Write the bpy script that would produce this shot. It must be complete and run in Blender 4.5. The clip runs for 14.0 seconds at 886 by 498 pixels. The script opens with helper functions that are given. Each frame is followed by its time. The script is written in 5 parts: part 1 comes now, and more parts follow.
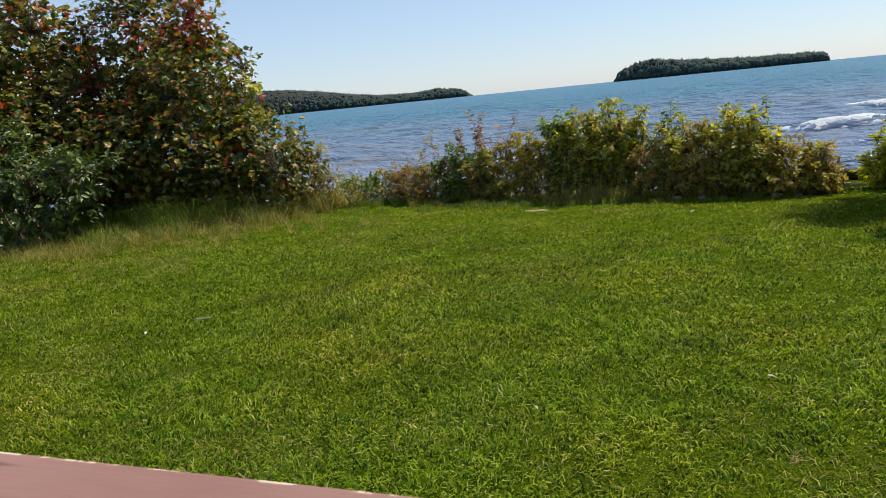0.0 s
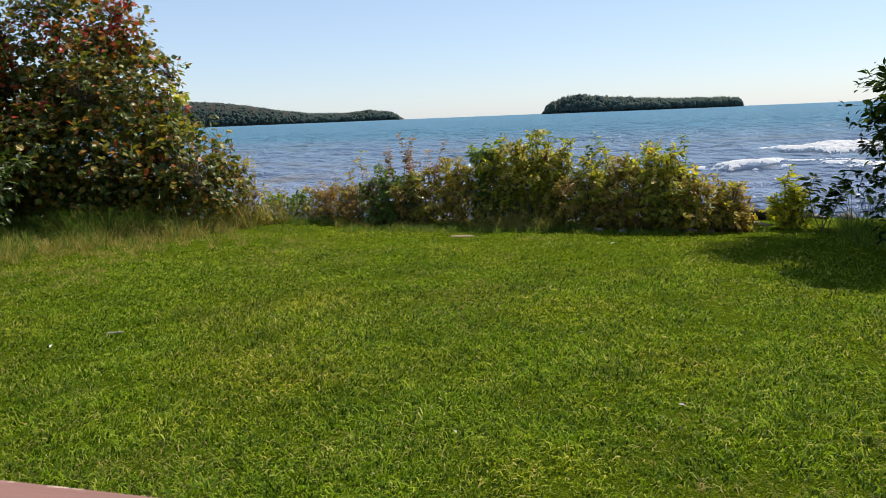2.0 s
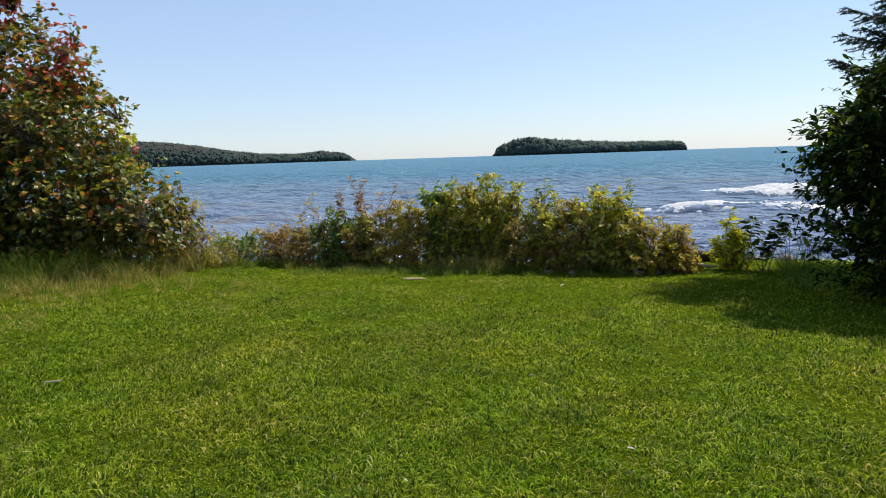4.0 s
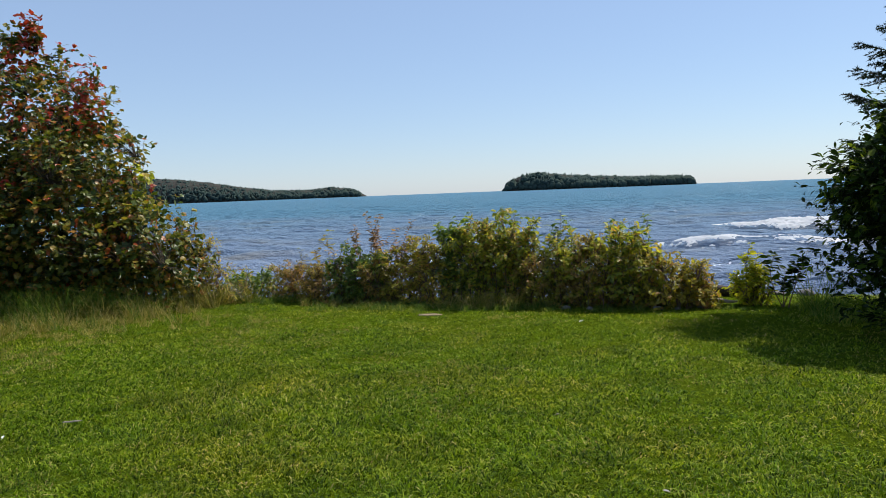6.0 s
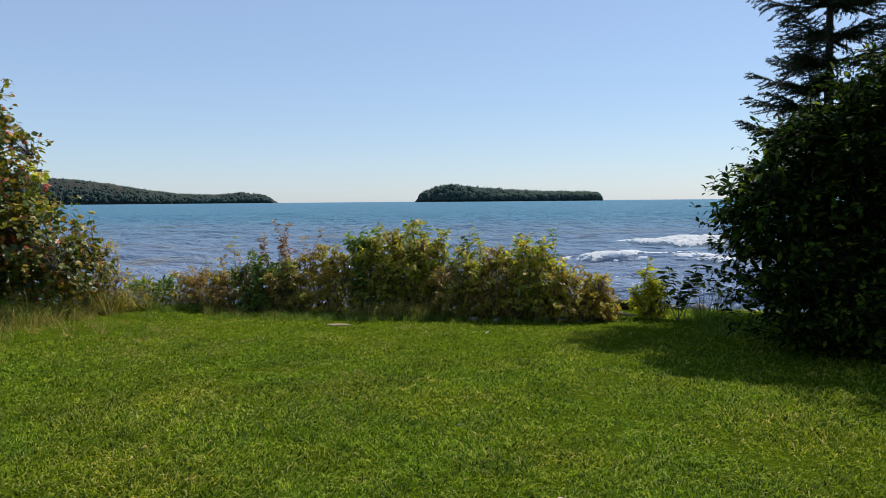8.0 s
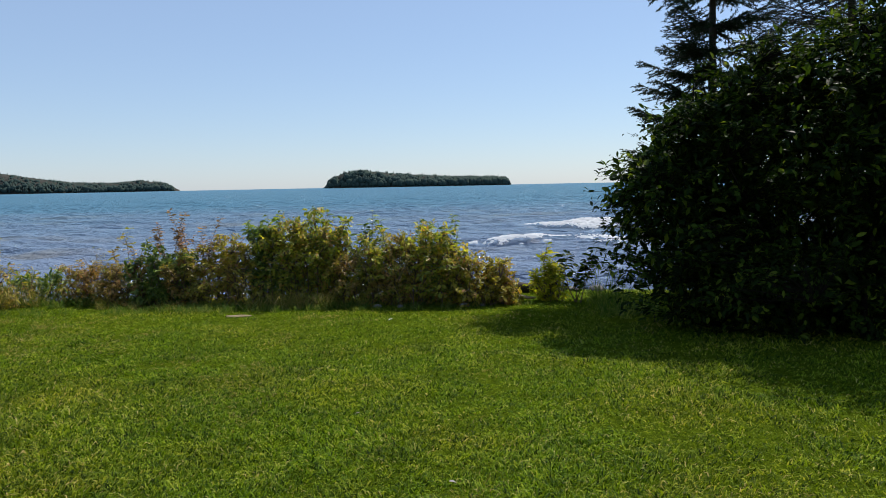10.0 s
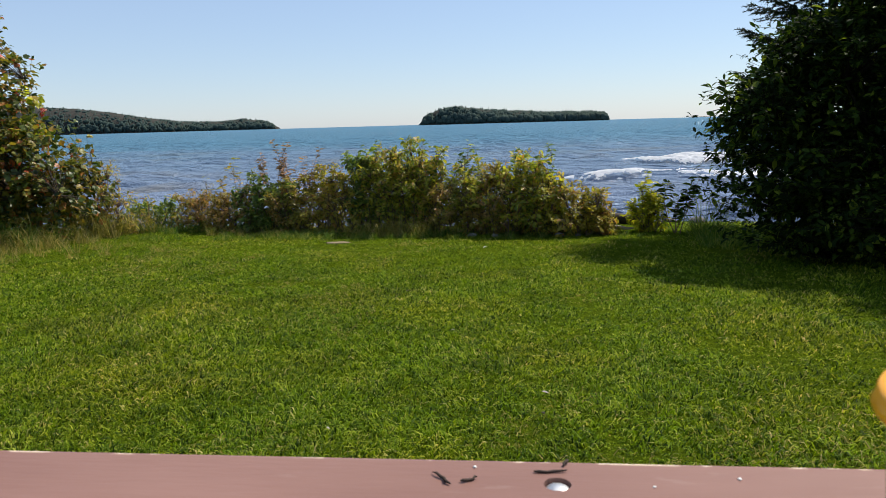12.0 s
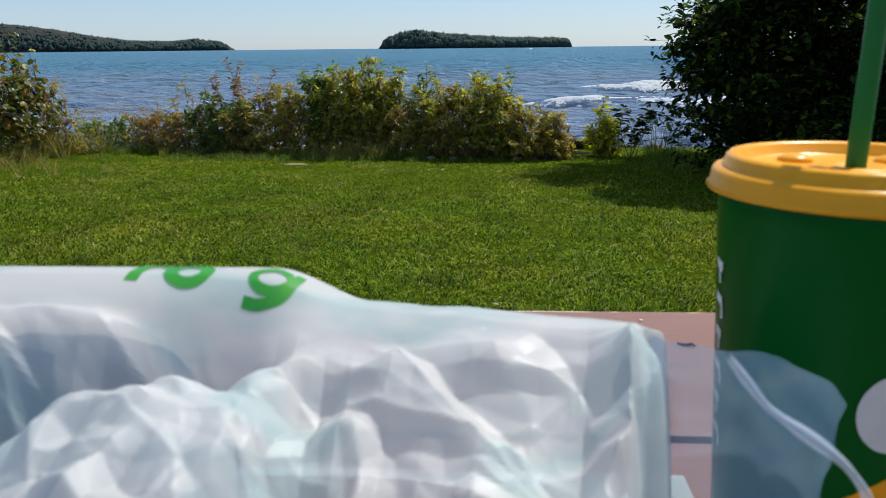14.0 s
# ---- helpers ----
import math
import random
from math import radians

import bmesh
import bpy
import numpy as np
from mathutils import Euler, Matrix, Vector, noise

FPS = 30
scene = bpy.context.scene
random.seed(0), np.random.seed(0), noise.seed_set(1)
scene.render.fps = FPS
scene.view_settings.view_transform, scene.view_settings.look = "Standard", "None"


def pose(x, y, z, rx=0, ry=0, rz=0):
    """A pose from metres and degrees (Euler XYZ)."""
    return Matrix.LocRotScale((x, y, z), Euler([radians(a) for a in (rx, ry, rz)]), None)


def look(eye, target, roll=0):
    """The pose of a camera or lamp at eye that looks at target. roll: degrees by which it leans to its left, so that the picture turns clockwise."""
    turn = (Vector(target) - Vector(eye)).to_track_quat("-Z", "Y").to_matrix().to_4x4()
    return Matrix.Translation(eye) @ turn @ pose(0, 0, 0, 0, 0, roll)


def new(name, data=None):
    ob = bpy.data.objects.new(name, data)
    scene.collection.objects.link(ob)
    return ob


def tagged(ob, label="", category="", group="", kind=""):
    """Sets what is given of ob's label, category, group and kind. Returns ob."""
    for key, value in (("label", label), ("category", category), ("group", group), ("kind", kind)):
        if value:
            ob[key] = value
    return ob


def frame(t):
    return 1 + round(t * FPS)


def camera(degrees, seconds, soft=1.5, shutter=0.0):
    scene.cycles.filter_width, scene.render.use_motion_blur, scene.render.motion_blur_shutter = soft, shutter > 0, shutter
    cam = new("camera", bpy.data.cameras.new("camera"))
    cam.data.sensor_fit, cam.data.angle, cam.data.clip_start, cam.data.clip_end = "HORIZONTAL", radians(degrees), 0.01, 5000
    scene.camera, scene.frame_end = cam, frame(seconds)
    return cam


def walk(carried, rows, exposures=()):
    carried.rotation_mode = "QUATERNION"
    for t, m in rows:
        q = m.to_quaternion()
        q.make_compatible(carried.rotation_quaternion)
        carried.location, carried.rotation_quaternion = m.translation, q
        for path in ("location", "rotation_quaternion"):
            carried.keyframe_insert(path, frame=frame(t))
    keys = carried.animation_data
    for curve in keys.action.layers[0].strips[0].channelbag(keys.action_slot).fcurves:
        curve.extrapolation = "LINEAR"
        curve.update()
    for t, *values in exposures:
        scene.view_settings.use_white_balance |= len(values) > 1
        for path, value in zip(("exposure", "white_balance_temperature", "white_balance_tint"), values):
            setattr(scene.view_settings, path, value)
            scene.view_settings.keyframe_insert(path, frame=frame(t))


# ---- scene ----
# Camera: eye, target and lean along the walk
cam = camera(61.4, 14.0, soft=0.5)
cam.data.dof.use_dof, cam.data.dof.focus_distance, cam.data.dof.aperture_fstop = True, 7.0, 25.0
PATH = [
    (0, (0.237, 0.046, 1.015), (-0.4870, 1.868, 0.6210), -5.7),
    (0.5, (0.238, 0.04, 1.012), (-0.4400, 1.885, 0.6430), -4.1),
    (1, (0.234, 0.046, 1.013), (-0.3880, 1.914, 0.6630), -3.3),
    (1.5, (0.236, 0.043, 1.013), (-0.3420, 1.927, 0.6710), -2.5),
    (2, (0.236, 0.044, 1.012), (-0.2980, 1.94, 0.6650), -2.3),
    (2.5, (0.241, 0.05, 1.014), (-0.2070, 1.968, 0.6660), -1.9),
    (3, (0.254, 0.052, 1.02), (-0.1530, 1.978, 0.6680), -1.7),
    (3.5, (0.247, 0.051, 1.023), (-0.1600, 1.981, 0.6930), -1.9),
    (4, (0.246, 0.04, 1.03), (-0.1640, 1.982, 0.7860), -1.9),
    (4.2, (0.247, 0.041, 1.028), (-0.1700, 1.986, 0.8170), -1.9),
    (6.3, (0.173, 0.056, 1.038), (-0.2611, 2.002, 0.8929), -2.2),
    (6.5, (0.174, 0.053, 1.034), (-0.2452, 2.002, 0.8919), -2.1),
    (7, (0.178, 0.048, 1.035), (-0.2122, 2.004, 0.8918), -1.7),
    (7.5, (0.179, 0.044, 1.035), (-0.1951, 2.003, 0.8960), -1.5),
    (8, (0.204, 0.036, 1.043), (0.0015, 2.022, 0.9150), -0.5),
    (8.2, (0.218, 0.032, 1.05), (0.1073, 2.025, 0.9230), -0.4),
    (9.25, (0.271, 0.03, 1.055), (0.3520, 2.02, 0.8900), -0.8),
    (10.3, (0.29, 0.033, 1.055), (0.2950, 2.025, 0.8832), -1.4),
    (10.5, (0.293, 0.035, 1.052), (0.2770, 2.027, 0.8776), -1.6),
    (11, (0.279, 0.039, 1.043), (0.1770, 2.028, 0.8630), -1.8),
    (11.5, (0.272, 0.015, 1.02), (0.0680, 1.988, 0.7670), -1.8),
    (12, (0.281, -0.011, 0.978), (0.0620, 1.948, 0.6477), -1.6),
    (12.5, (0.287, -0.053, 0.957), (0.0270, 1.899, 0.6134), -1.6),
    (13, (0.289, -0.059, 0.945), (0.0330, 1.877, 0.5185), -1.1),
    (13.5, (0.296, -0.061, 0.943), (0.1020, 1.87, 0.4659), -0.6),
    (14, (0.304, -0.057, 0.939), (0.1920, 1.869, 0.4184), -0.6),
]
# the clip's camera brightens its picture when it sees less sky
EXPOSURES = [(0, 0.40, 6900, 12), (3, 0.54, 7000, 13), (4.2, 0.49, 6800, 12), (6.3, 0.27, 6550, 11), (11, 0.23, 6600, 11), (12, 0.33, 6800, 12), (12.6, 0.32, 6750, 12), (13.3, 0.24, 6450, 10), (14, 0.16, 6350, 9)]
walk(cam, [(t, look(eye, goal, lean)) for t, eye, goal, lean in PATH], EXPOSURES)

# World and sun
SUN_AZ, SUN_EL = 50.0, 55.0          # degrees to the right of +y, and above the horizon
world = bpy.data.worlds.new("sky")
scene.world = world
world.use_nodes = True
wn = world.node_tree.nodes
sky = wn.new("ShaderNodeTexSky")
sky.sky_type, sky.sun_disc = "NISHITA", False
sky.sun_elevation, sky.sun_rotation = radians(SUN_EL), radians(SUN_AZ)
sky.air_density, sky.dust_density, sky.ozone_density = 1.0, 0.25, 3.6
wn["Background"].inputs["Strength"].default_value = 0.093
tint = wn.new("ShaderNodeMix")
tint.data_type, tint.blend_type = "RGBA", "MULTIPLY"
tint.inputs[0].default_value, tint.inputs[7].default_value = 1.0, (0.95, 1.0, 1.06, 1)
world.node_tree.links.new(sky.outputs[0], tint.inputs[6])
haze = wn.new("ShaderNodeMix")          # thin even summer haze over the whole sky
haze.data_type = "RGBA"
haze.inputs[0].default_value, haze.inputs[7].default_value = 0.36, (4.9, 6.5, 9.2, 1)
world.node_tree.links.new(tint.outputs[2], haze.inputs[6])
world.node_tree.links.new(haze.outputs[2], wn["Background"].inputs["Color"])
lamp = bpy.data.lights.new("sun", "SUN")
lamp.energy, lamp.angle, lamp.color = 5.0, radians(0.55), (1.0, 0.95, 0.86)
sun = new("sun", lamp)
sun_dir = Vector((math.sin(radians(SUN_AZ)) * math.cos(radians(SUN_EL)), math.cos(radians(SUN_AZ)) * math.cos(radians(SUN_EL)), math.sin(radians(SUN_EL))))
sun.matrix_world = look(sun_dir * 50, (0, 0, 0))


# ---------- materials ----------
def material(name, rough=0.7, spec=0.3):
    """A node material; returns it, its tree, and the principled shader."""
    m = bpy.data.materials.new(name)
    m.use_nodes = True
    nt = m.node_tree
    b = nt.nodes["Principled BSDF"]
    b.inputs["Roughness"].default_value = rough
    b.inputs["Specular IOR Level"].default_value = spec
    return m, nt, b


def ramp(nt, source, stops):
    r = nt.nodes.new("ShaderNodeValToRGB")
    r.color_ramp.elements[0].position, r.color_ramp.elements[0].color = stops[0][0], (*stops[0][1], 1)
    r.color_ramp.elements[1].position, r.color_ramp.elements[1].color = stops[-1][0], (*stops[-1][1], 1)
    for p, c in stops[1:-1]:
        e = r.color_ramp.elements.new(p)
        e.color = (*c, 1)
    nt.links.new(source, r.inputs[0])
    return r.outputs[0]


def noise_tex(nt, scale, detail=4.0, vector=None, rough=0.55, stretch=None):
    n = nt.nodes.new("ShaderNodeTexNoise")
    n.inputs["Scale"].default_value, n.inputs["Detail"].default_value, n.inputs["Roughness"].default_value = scale, detail, rough
    if vector is None:
        vector = nt.nodes.new("ShaderNodeNewGeometry").outputs["Position"]
    if stretch:
        mp = nt.nodes.new("ShaderNodeMapping")
        mp.inputs["Scale"].default_value = stretch
        nt.links.new(vector, mp.inputs[0])
        vector = mp.outputs[0]
    nt.links.new(vector, n.inputs["Vector"])
    return n.outputs["Fac"]


def mix_colour(nt, fac, a, b, mode="MIX"):
    m = nt.nodes.new("ShaderNodeMix")
    m.data_type, m.blend_type = "RGBA", mode
    for sock, val in ((m.inputs[0], fac), (m.inputs[6], a), (m.inputs[7], b)):
        if isinstance(val, (int, float)):
            sock.default_value = val
        elif isinstance(val, tuple):
            sock.default_value = (*val, 1)
        else:
            nt.links.new(val, sock)
    return m.outputs[2]


def maths(nt, op, a, b=0.0):
    m = nt.nodes.new("ShaderNodeMath")
    m.operation = op
    for sock, val in ((m.inputs[0], a), (m.inputs[1], b)):
        if isinstance(val, (int, float)):
            sock.default_value = val
        else:
            nt.links.new(val, sock)
    return m.outputs[0]


def bump(nt, shader, height, strength, distance=0.01):
    b = nt.nodes.new("ShaderNodeBump")
    b.inputs["Strength"].default_value, b.inputs["Distance"].default_value = strength, distance
    nt.links.new(height, b.inputs["Height"])
    nt.links.new(b.outputs[0], shader.inputs["Normal"])
    return b


def leaf_material(name, stops, accent=None, accent_scale=2.0, accent_at=(0.55, 0.7), through_light=0.35, rough=0.55, spec=0.15, accent_rise=0.0):
    """Leaves: a colour for each leaf, an accent colour in drifts, and light that passes through."""
    m, nt, b = material(name, rough, spec)
    geo = nt.nodes.new("ShaderNodeNewGeometry")
    col = ramp(nt, geo.outputs["Random Per Island"], stops)
    if accent:
        n = noise_tex(nt, accent_scale, 3.0)
        if accent_rise:
            sep = nt.nodes.new("ShaderNodeSeparateXYZ")
            nt.links.new(geo.outputs["Position"], sep.inputs[0])
            n = maths(nt, "ADD", n, maths(nt, "MULTIPLY", maths(nt, "SUBTRACT", sep.outputs[2], 1.6), accent_rise))
        jitter = maths(nt, "MULTIPLY", geo.outputs["Random Per Island"], 0.16)
        f = ramp(nt, maths(nt, "ADD", maths(nt, "SUBTRACT", n, 0.08), jitter), [(accent_at[0], (0, 0, 0)), (accent_at[1], (1, 1, 1))])
        col = mix_colour(nt, f, col, accent)
    fine = noise_tex(nt, 70, 3.0)
    col = mix_colour(nt, maths(nt, "MULTIPLY", fine, 0.5), col, mix_colour(nt, 1.0, col, (0.45, 0.42, 0.35), "MULTIPLY"))
    nt.links.new(col, b.inputs["Base Color"])
    t = nt.nodes.new("ShaderNodeBsdfTranslucent")
    nt.links.new(mix_colour(nt, 1.0, col, (1.7, 1.7, 0.8), "MULTIPLY"), t.inputs["Color"])
    mx = nt.nodes.new("ShaderNodeMixShader")
    mx.inputs[0].default_value = through_light
    nt.links.new(b.outputs[0], mx.inputs[1])
    nt.links.new(t.outputs[0], mx.inputs[2])
    nt.links.new(mx.outputs[0], nt.nodes["Material Output"].inputs[0])
    return m


def plain_material(name, stops, scale, rough=0.7, spec=0.3, relief=0.3, relief_scale=60, stretch=None, metal=0.0, depth=0.01):
    m, nt, b = material(name, rough, spec)
    b.inputs["Metallic"].default_value = metal
    big = noise_tex(nt, scale, 5.0, stretch=stretch)
    small = noise_tex(nt, scale * 9, 3.0, stretch=stretch)
    f = maths(nt, "ADD", maths(nt, "MULTIPLY", big, 0.7), maths(nt, "MULTIPLY", small, 0.3))
    nt.links.new(ramp(nt, f, stops), b.inputs["Base Color"])
    if relief:
        bump(nt, b, noise_tex(nt, relief_scale, 5.0, stretch=stretch), relief, depth)
    return m


# lawn blades: green shades, straw here and there, worn drifts
def grass_material():
    m, nt, b = material("lawn_grass", 0.55, 0.12)
    geo = nt.nodes.new("ShaderNodeNewGeometry")
    col = ramp(nt, geo.outputs["Random Per Island"], [(0.0, (0.010, 0.028, 0.002)), (0.3, (0.058, 0.112, 0.004)), (0.75, (0.190, 0.290, 0.012)), (0.95, (0.315, 0.375, 0.040)), (1.0, (0.48, 0.42, 0.17))])
    drift = ramp(nt, noise_tex(nt, 0.9, 6.0), [(0.46, (0, 0, 0)), (0.64, (1, 1, 1))])
    col = mix_colour(nt, maths(nt, "MULTIPLY", drift, 0.75), col, mix_colour(nt, 1.0, col, (1.55, 1.12, 1.8), "MULTIPLY"))
    dark = ramp(nt, noise_tex(nt, 2.6, 4.0), [(0.42, (1.06, 1.06, 1.06)), (0.66, (0.66, 0.71, 0.62))])
    col = mix_colour(nt, 1.0, col, dark, "MULTIPLY")
    nt.links.new(col, b.inputs["Base Color"])
    t = nt.nodes.new("ShaderNodeBsdfTranslucent")
    nt.links.new(mix_colour(nt, 1.0, col, (1.5, 1.5, 0.6), "MULTIPLY"), t.inputs["Color"])
    mx = nt.nodes.new("ShaderNodeMixShader")
    mx.inputs[0].default_value = 0.42
    nt.links.new(b.outputs[0], mx.inputs[1])
    nt.links.new(t.outputs[0], mx.inputs[2])
    nt.links.new(mx.outputs[0], nt.nodes["Material Output"].inputs[0])
    return m


M_GRASS = grass_material()
M_STRAW = leaf_material("tall_grass", [(0.0, (0.08, 0.12, 0.02)), (0.35, (0.18, 0.19, 0.035)), (0.7, (0.32, 0.26, 0.08)), (1.0, (0.48, 0.39, 0.17))], through_light=0.4, rough=0.6)
M_REED = leaf_material("green_grass", [(0.0, (0.043, 0.102, 0.014)), (0.6, (0.102, 0.174, 0.029)), (1.0, (0.290, 0.290, 0.087))], through_light=0.48, rough=0.5)
M_TURN = leaf_material("turning_leaves", [(0.0, (0.022, 0.048, 0.008)), (0.4, (0.09, 0.125, 0.016)), (0.7, (0.21, 0.20, 0.028)), (0.9, (0.33, 0.20, 0.035)), (1.0, (0.36, 0.09, 0.03))], (0.42, 0.045, 0.03), 2.1, (0.59, 0.69), 0.34, accent_rise=0.06, rough=0.40, spec=0.4)
M_ORANGE = leaf_material("yellow_brown_leaves", [(0.0, (0.10, 0.11, 0.016)), (0.3, (0.27, 0.25, 0.034)), (0.8, (0.46, 0.39, 0.055)), (1.0, (0.38, 0.18, 0.06))], (0.33, 0.16, 0.07), 4.0, (0.56, 0.74), 0.5, rough=0.42, spec=0.5)
M_GREEN = leaf_material("green_leaves", [(0.0, (0.05, 0.10, 0.018)), (0.6, (0.14, 0.21, 0.04)), (1.0, (0.28, 0.34, 0.07))], through_light=0.45, rough=0.40, spec=0.5)
M_BUSH = leaf_material("olive_leaves", [(0.0, (0.07, 0.11, 0.016)), (0.4, (0.25, 0.29, 0.034)), (0.8, (0.48, 0.46, 0.055)), (1.0, (0.42, 0.22, 0.07))], (0.34, 0.20, 0.08), 3.0, (0.55, 0.74), 0.52, rough=0.42, spec=0.5)
M_BROWN = leaf_material("brown_red_leaves", [(0.0, (0.13, 0.11, 0.03)), (0.5, (0.36, 0.26, 0.07)), (1.0, (0.48, 0.24, 0.11))], (0.28, 0.29, 0.045), 3.5, (0.50, 0.64), 0.5, rough=0.42, spec=0.5)
M_DRY = leaf_material("dry_reddish_leaves", [(0.0, (0.16, 0.11, 0.06)), (0.5, (0.30, 0.18, 0.11)), (1.0, (0.42, 0.25, 0.17))], through_light=0.4)
# darker copy of the green leaves; the taller shrub's shade is in the colour
M_SHADEGREEN = leaf_material("shaded_green_leaves", [(0.0, (0.020, 0.045, 0.010)), (0.6, (0.055, 0.095, 0.018)), (1.0, (0.15, 0.20, 0.045))], through_light=0.32, rough=0.40, spec=0.45)
M_YELLOW = leaf_material("yellow_green_leaves", [(0.0, (0.14, 0.19, 0.012)), (0.5, (0.38, 0.39, 0.025)), (1.0, (0.60, 0.53, 0.05))], through_light=0.52)
# crown's deep shade put into near-black leaf colours; a few pale ones as lit
M_DARK = leaf_material("shade_dark_leaves", [(0.0, (0.006, 0.016, 0.002)), (0.55, (0.014, 0.032, 0.004)), (0.88, (0.05, 0.09, 0.010)), (1.0, (0.16, 0.21, 0.025))], through_light=0.38, rough=0.42, spec=0.06)
M_NEEDLE = leaf_material("spruce_needles", [(0.0, (0.010, 0.022, 0.010)), (0.7, (0.018, 0.036, 0.016)), (1.0, (0.03, 0.05, 0.022))], through_light=0.08, rough=0.6, spec=0.05)
M_BARK = plain_material("bark", [(0.3, (0.02, 0.015, 0.011)), (0.7, (0.065, 0.05, 0.038))], 12, 0.85, relief=0.6, relief_scale=50, stretch=(1, 1, 0.3))
# darker bark copy; the willow's inner shade is put into its colour
M_SHADEBARK = plain_material("shade_dark_bark", [(0.3, (0.008, 0.007, 0.005)), (0.7, (0.022, 0.018, 0.014))], 12, 0.9, 0.02, relief=0.6, relief_scale=50, stretch=(1, 1, 0.3))
M_TWIG = plain_material("reddish_twigs", [(0.3, (0.07, 0.04, 0.025)), (0.7, (0.17, 0.11, 0.07))], 20, 0.75, relief=0.2)
M_STONE = plain_material("stone", [(0.3, (0.07, 0.065, 0.06)), (0.7, (0.22, 0.20, 0.18))], 9, 0.8, relief=0.5, relief_scale=40)
M_SOIL = plain_material("bare_soil", [(0.3, (0.12, 0.09, 0.05)), (0.7, (0.28, 0.22, 0.13))], 14, 0.9, relief=0.5, relief_scale=60)
M_DRIFT = plain_material("driftwood", [(0.3, (0.22, 0.18, 0.14)), (0.7, (0.48, 0.43, 0.36))], 10, 0.8, relief=0.5, stretch=(0.2, 1, 1))
# bluish, low-contrast greens: distance haze is put into the forest colour
M_FOREST = plain_material("hazed_far_forest", [(0.35, (0.026, 0.044, 0.042)), (0.5, (0.034, 0.054, 0.048)), (0.65, (0.046, 0.066, 0.052))], 0.03, 0.9, 0.05, relief=0)
M_ROCK = plain_material("far_rock", [(0.3, (0.02, 0.02, 0.018)), (0.7, (0.07, 0.065, 0.055))], 0.05, 0.9, 0.1, relief=0)


def foam_material():
    m, nt, b = material("foam", 0.9, 0.1)
    col = ramp(nt, noise_tex(nt, 3.0, 4.0), [(0.3, (0.86, 0.87, 0.87)), (0.7, (0.93, 0.93, 0.93))])
    nt.links.new(col, b.inputs["Base Color"])
    t = nt.nodes.new("ShaderNodeBsdfTranslucent")
    nt.links.new(col, t.inputs["Color"])
    mx = nt.nodes.new("ShaderNodeMixShader")
    mx.inputs[0].default_value = 0.55
    nt.links.new(b.outputs[0], mx.inputs[1])
    nt.links.new(t.outputs[0], mx.inputs[2])
    nt.links.new(mx.outputs[0], nt.nodes["Material Output"].inputs[0])
    return m


M_FOAM = foam_material()



# ground: soil and grass litter on the lawn, gravel towards the water
def ground_material():
    m, nt, b = material("lawn_ground", 0.95, 0.0)
    geo = nt.nodes.new("ShaderNodeNewGeometry")
    f = noise_tex(nt, 24, 5.0)
    fine = maths(nt, "ADD", maths(nt, "MULTIPLY", noise_tex(nt, 170, 4.0, rough=0.7), 0.75), maths(nt, "MULTIPLY", f, 0.25))
    turf = ramp(nt, fine, [(0.37, (0.014, 0.026, 0.002)), (0.50, (0.072, 0.112, 0.006)), (0.60, (0.152, 0.198, 0.013)), (0.70, (0.225, 0.24, 0.04))])
    gravel = ramp(nt, noise_tex(nt, 14, 6.0), [(0.35, (0.05, 0.045, 0.04)), (0.6, (0.20, 0.18, 0.16)), (0.7, (0.34, 0.31, 0.28))])
    sep = nt.nodes.new("ShaderNodeSeparateXYZ")
    nt.links.new(geo.outputs["Position"], sep.inputs[0])
    low = ramp(nt, maths(nt, "ADD", maths(nt, "MULTIPLY", sep.outputs[2], -1.0), maths(nt, "MULTIPLY", f, 0.08)), [(0.36, (0, 0, 0)), (0.44, (1, 1, 1))])
    nt.links.new(mix_colour(nt, low, turf, gravel), b.inputs["Base Color"])
    bump(nt, b, noise_tex(nt, 110, 5.0, rough=0.7), 1.0, 0.03)
    return m


M_GROUND = ground_material()


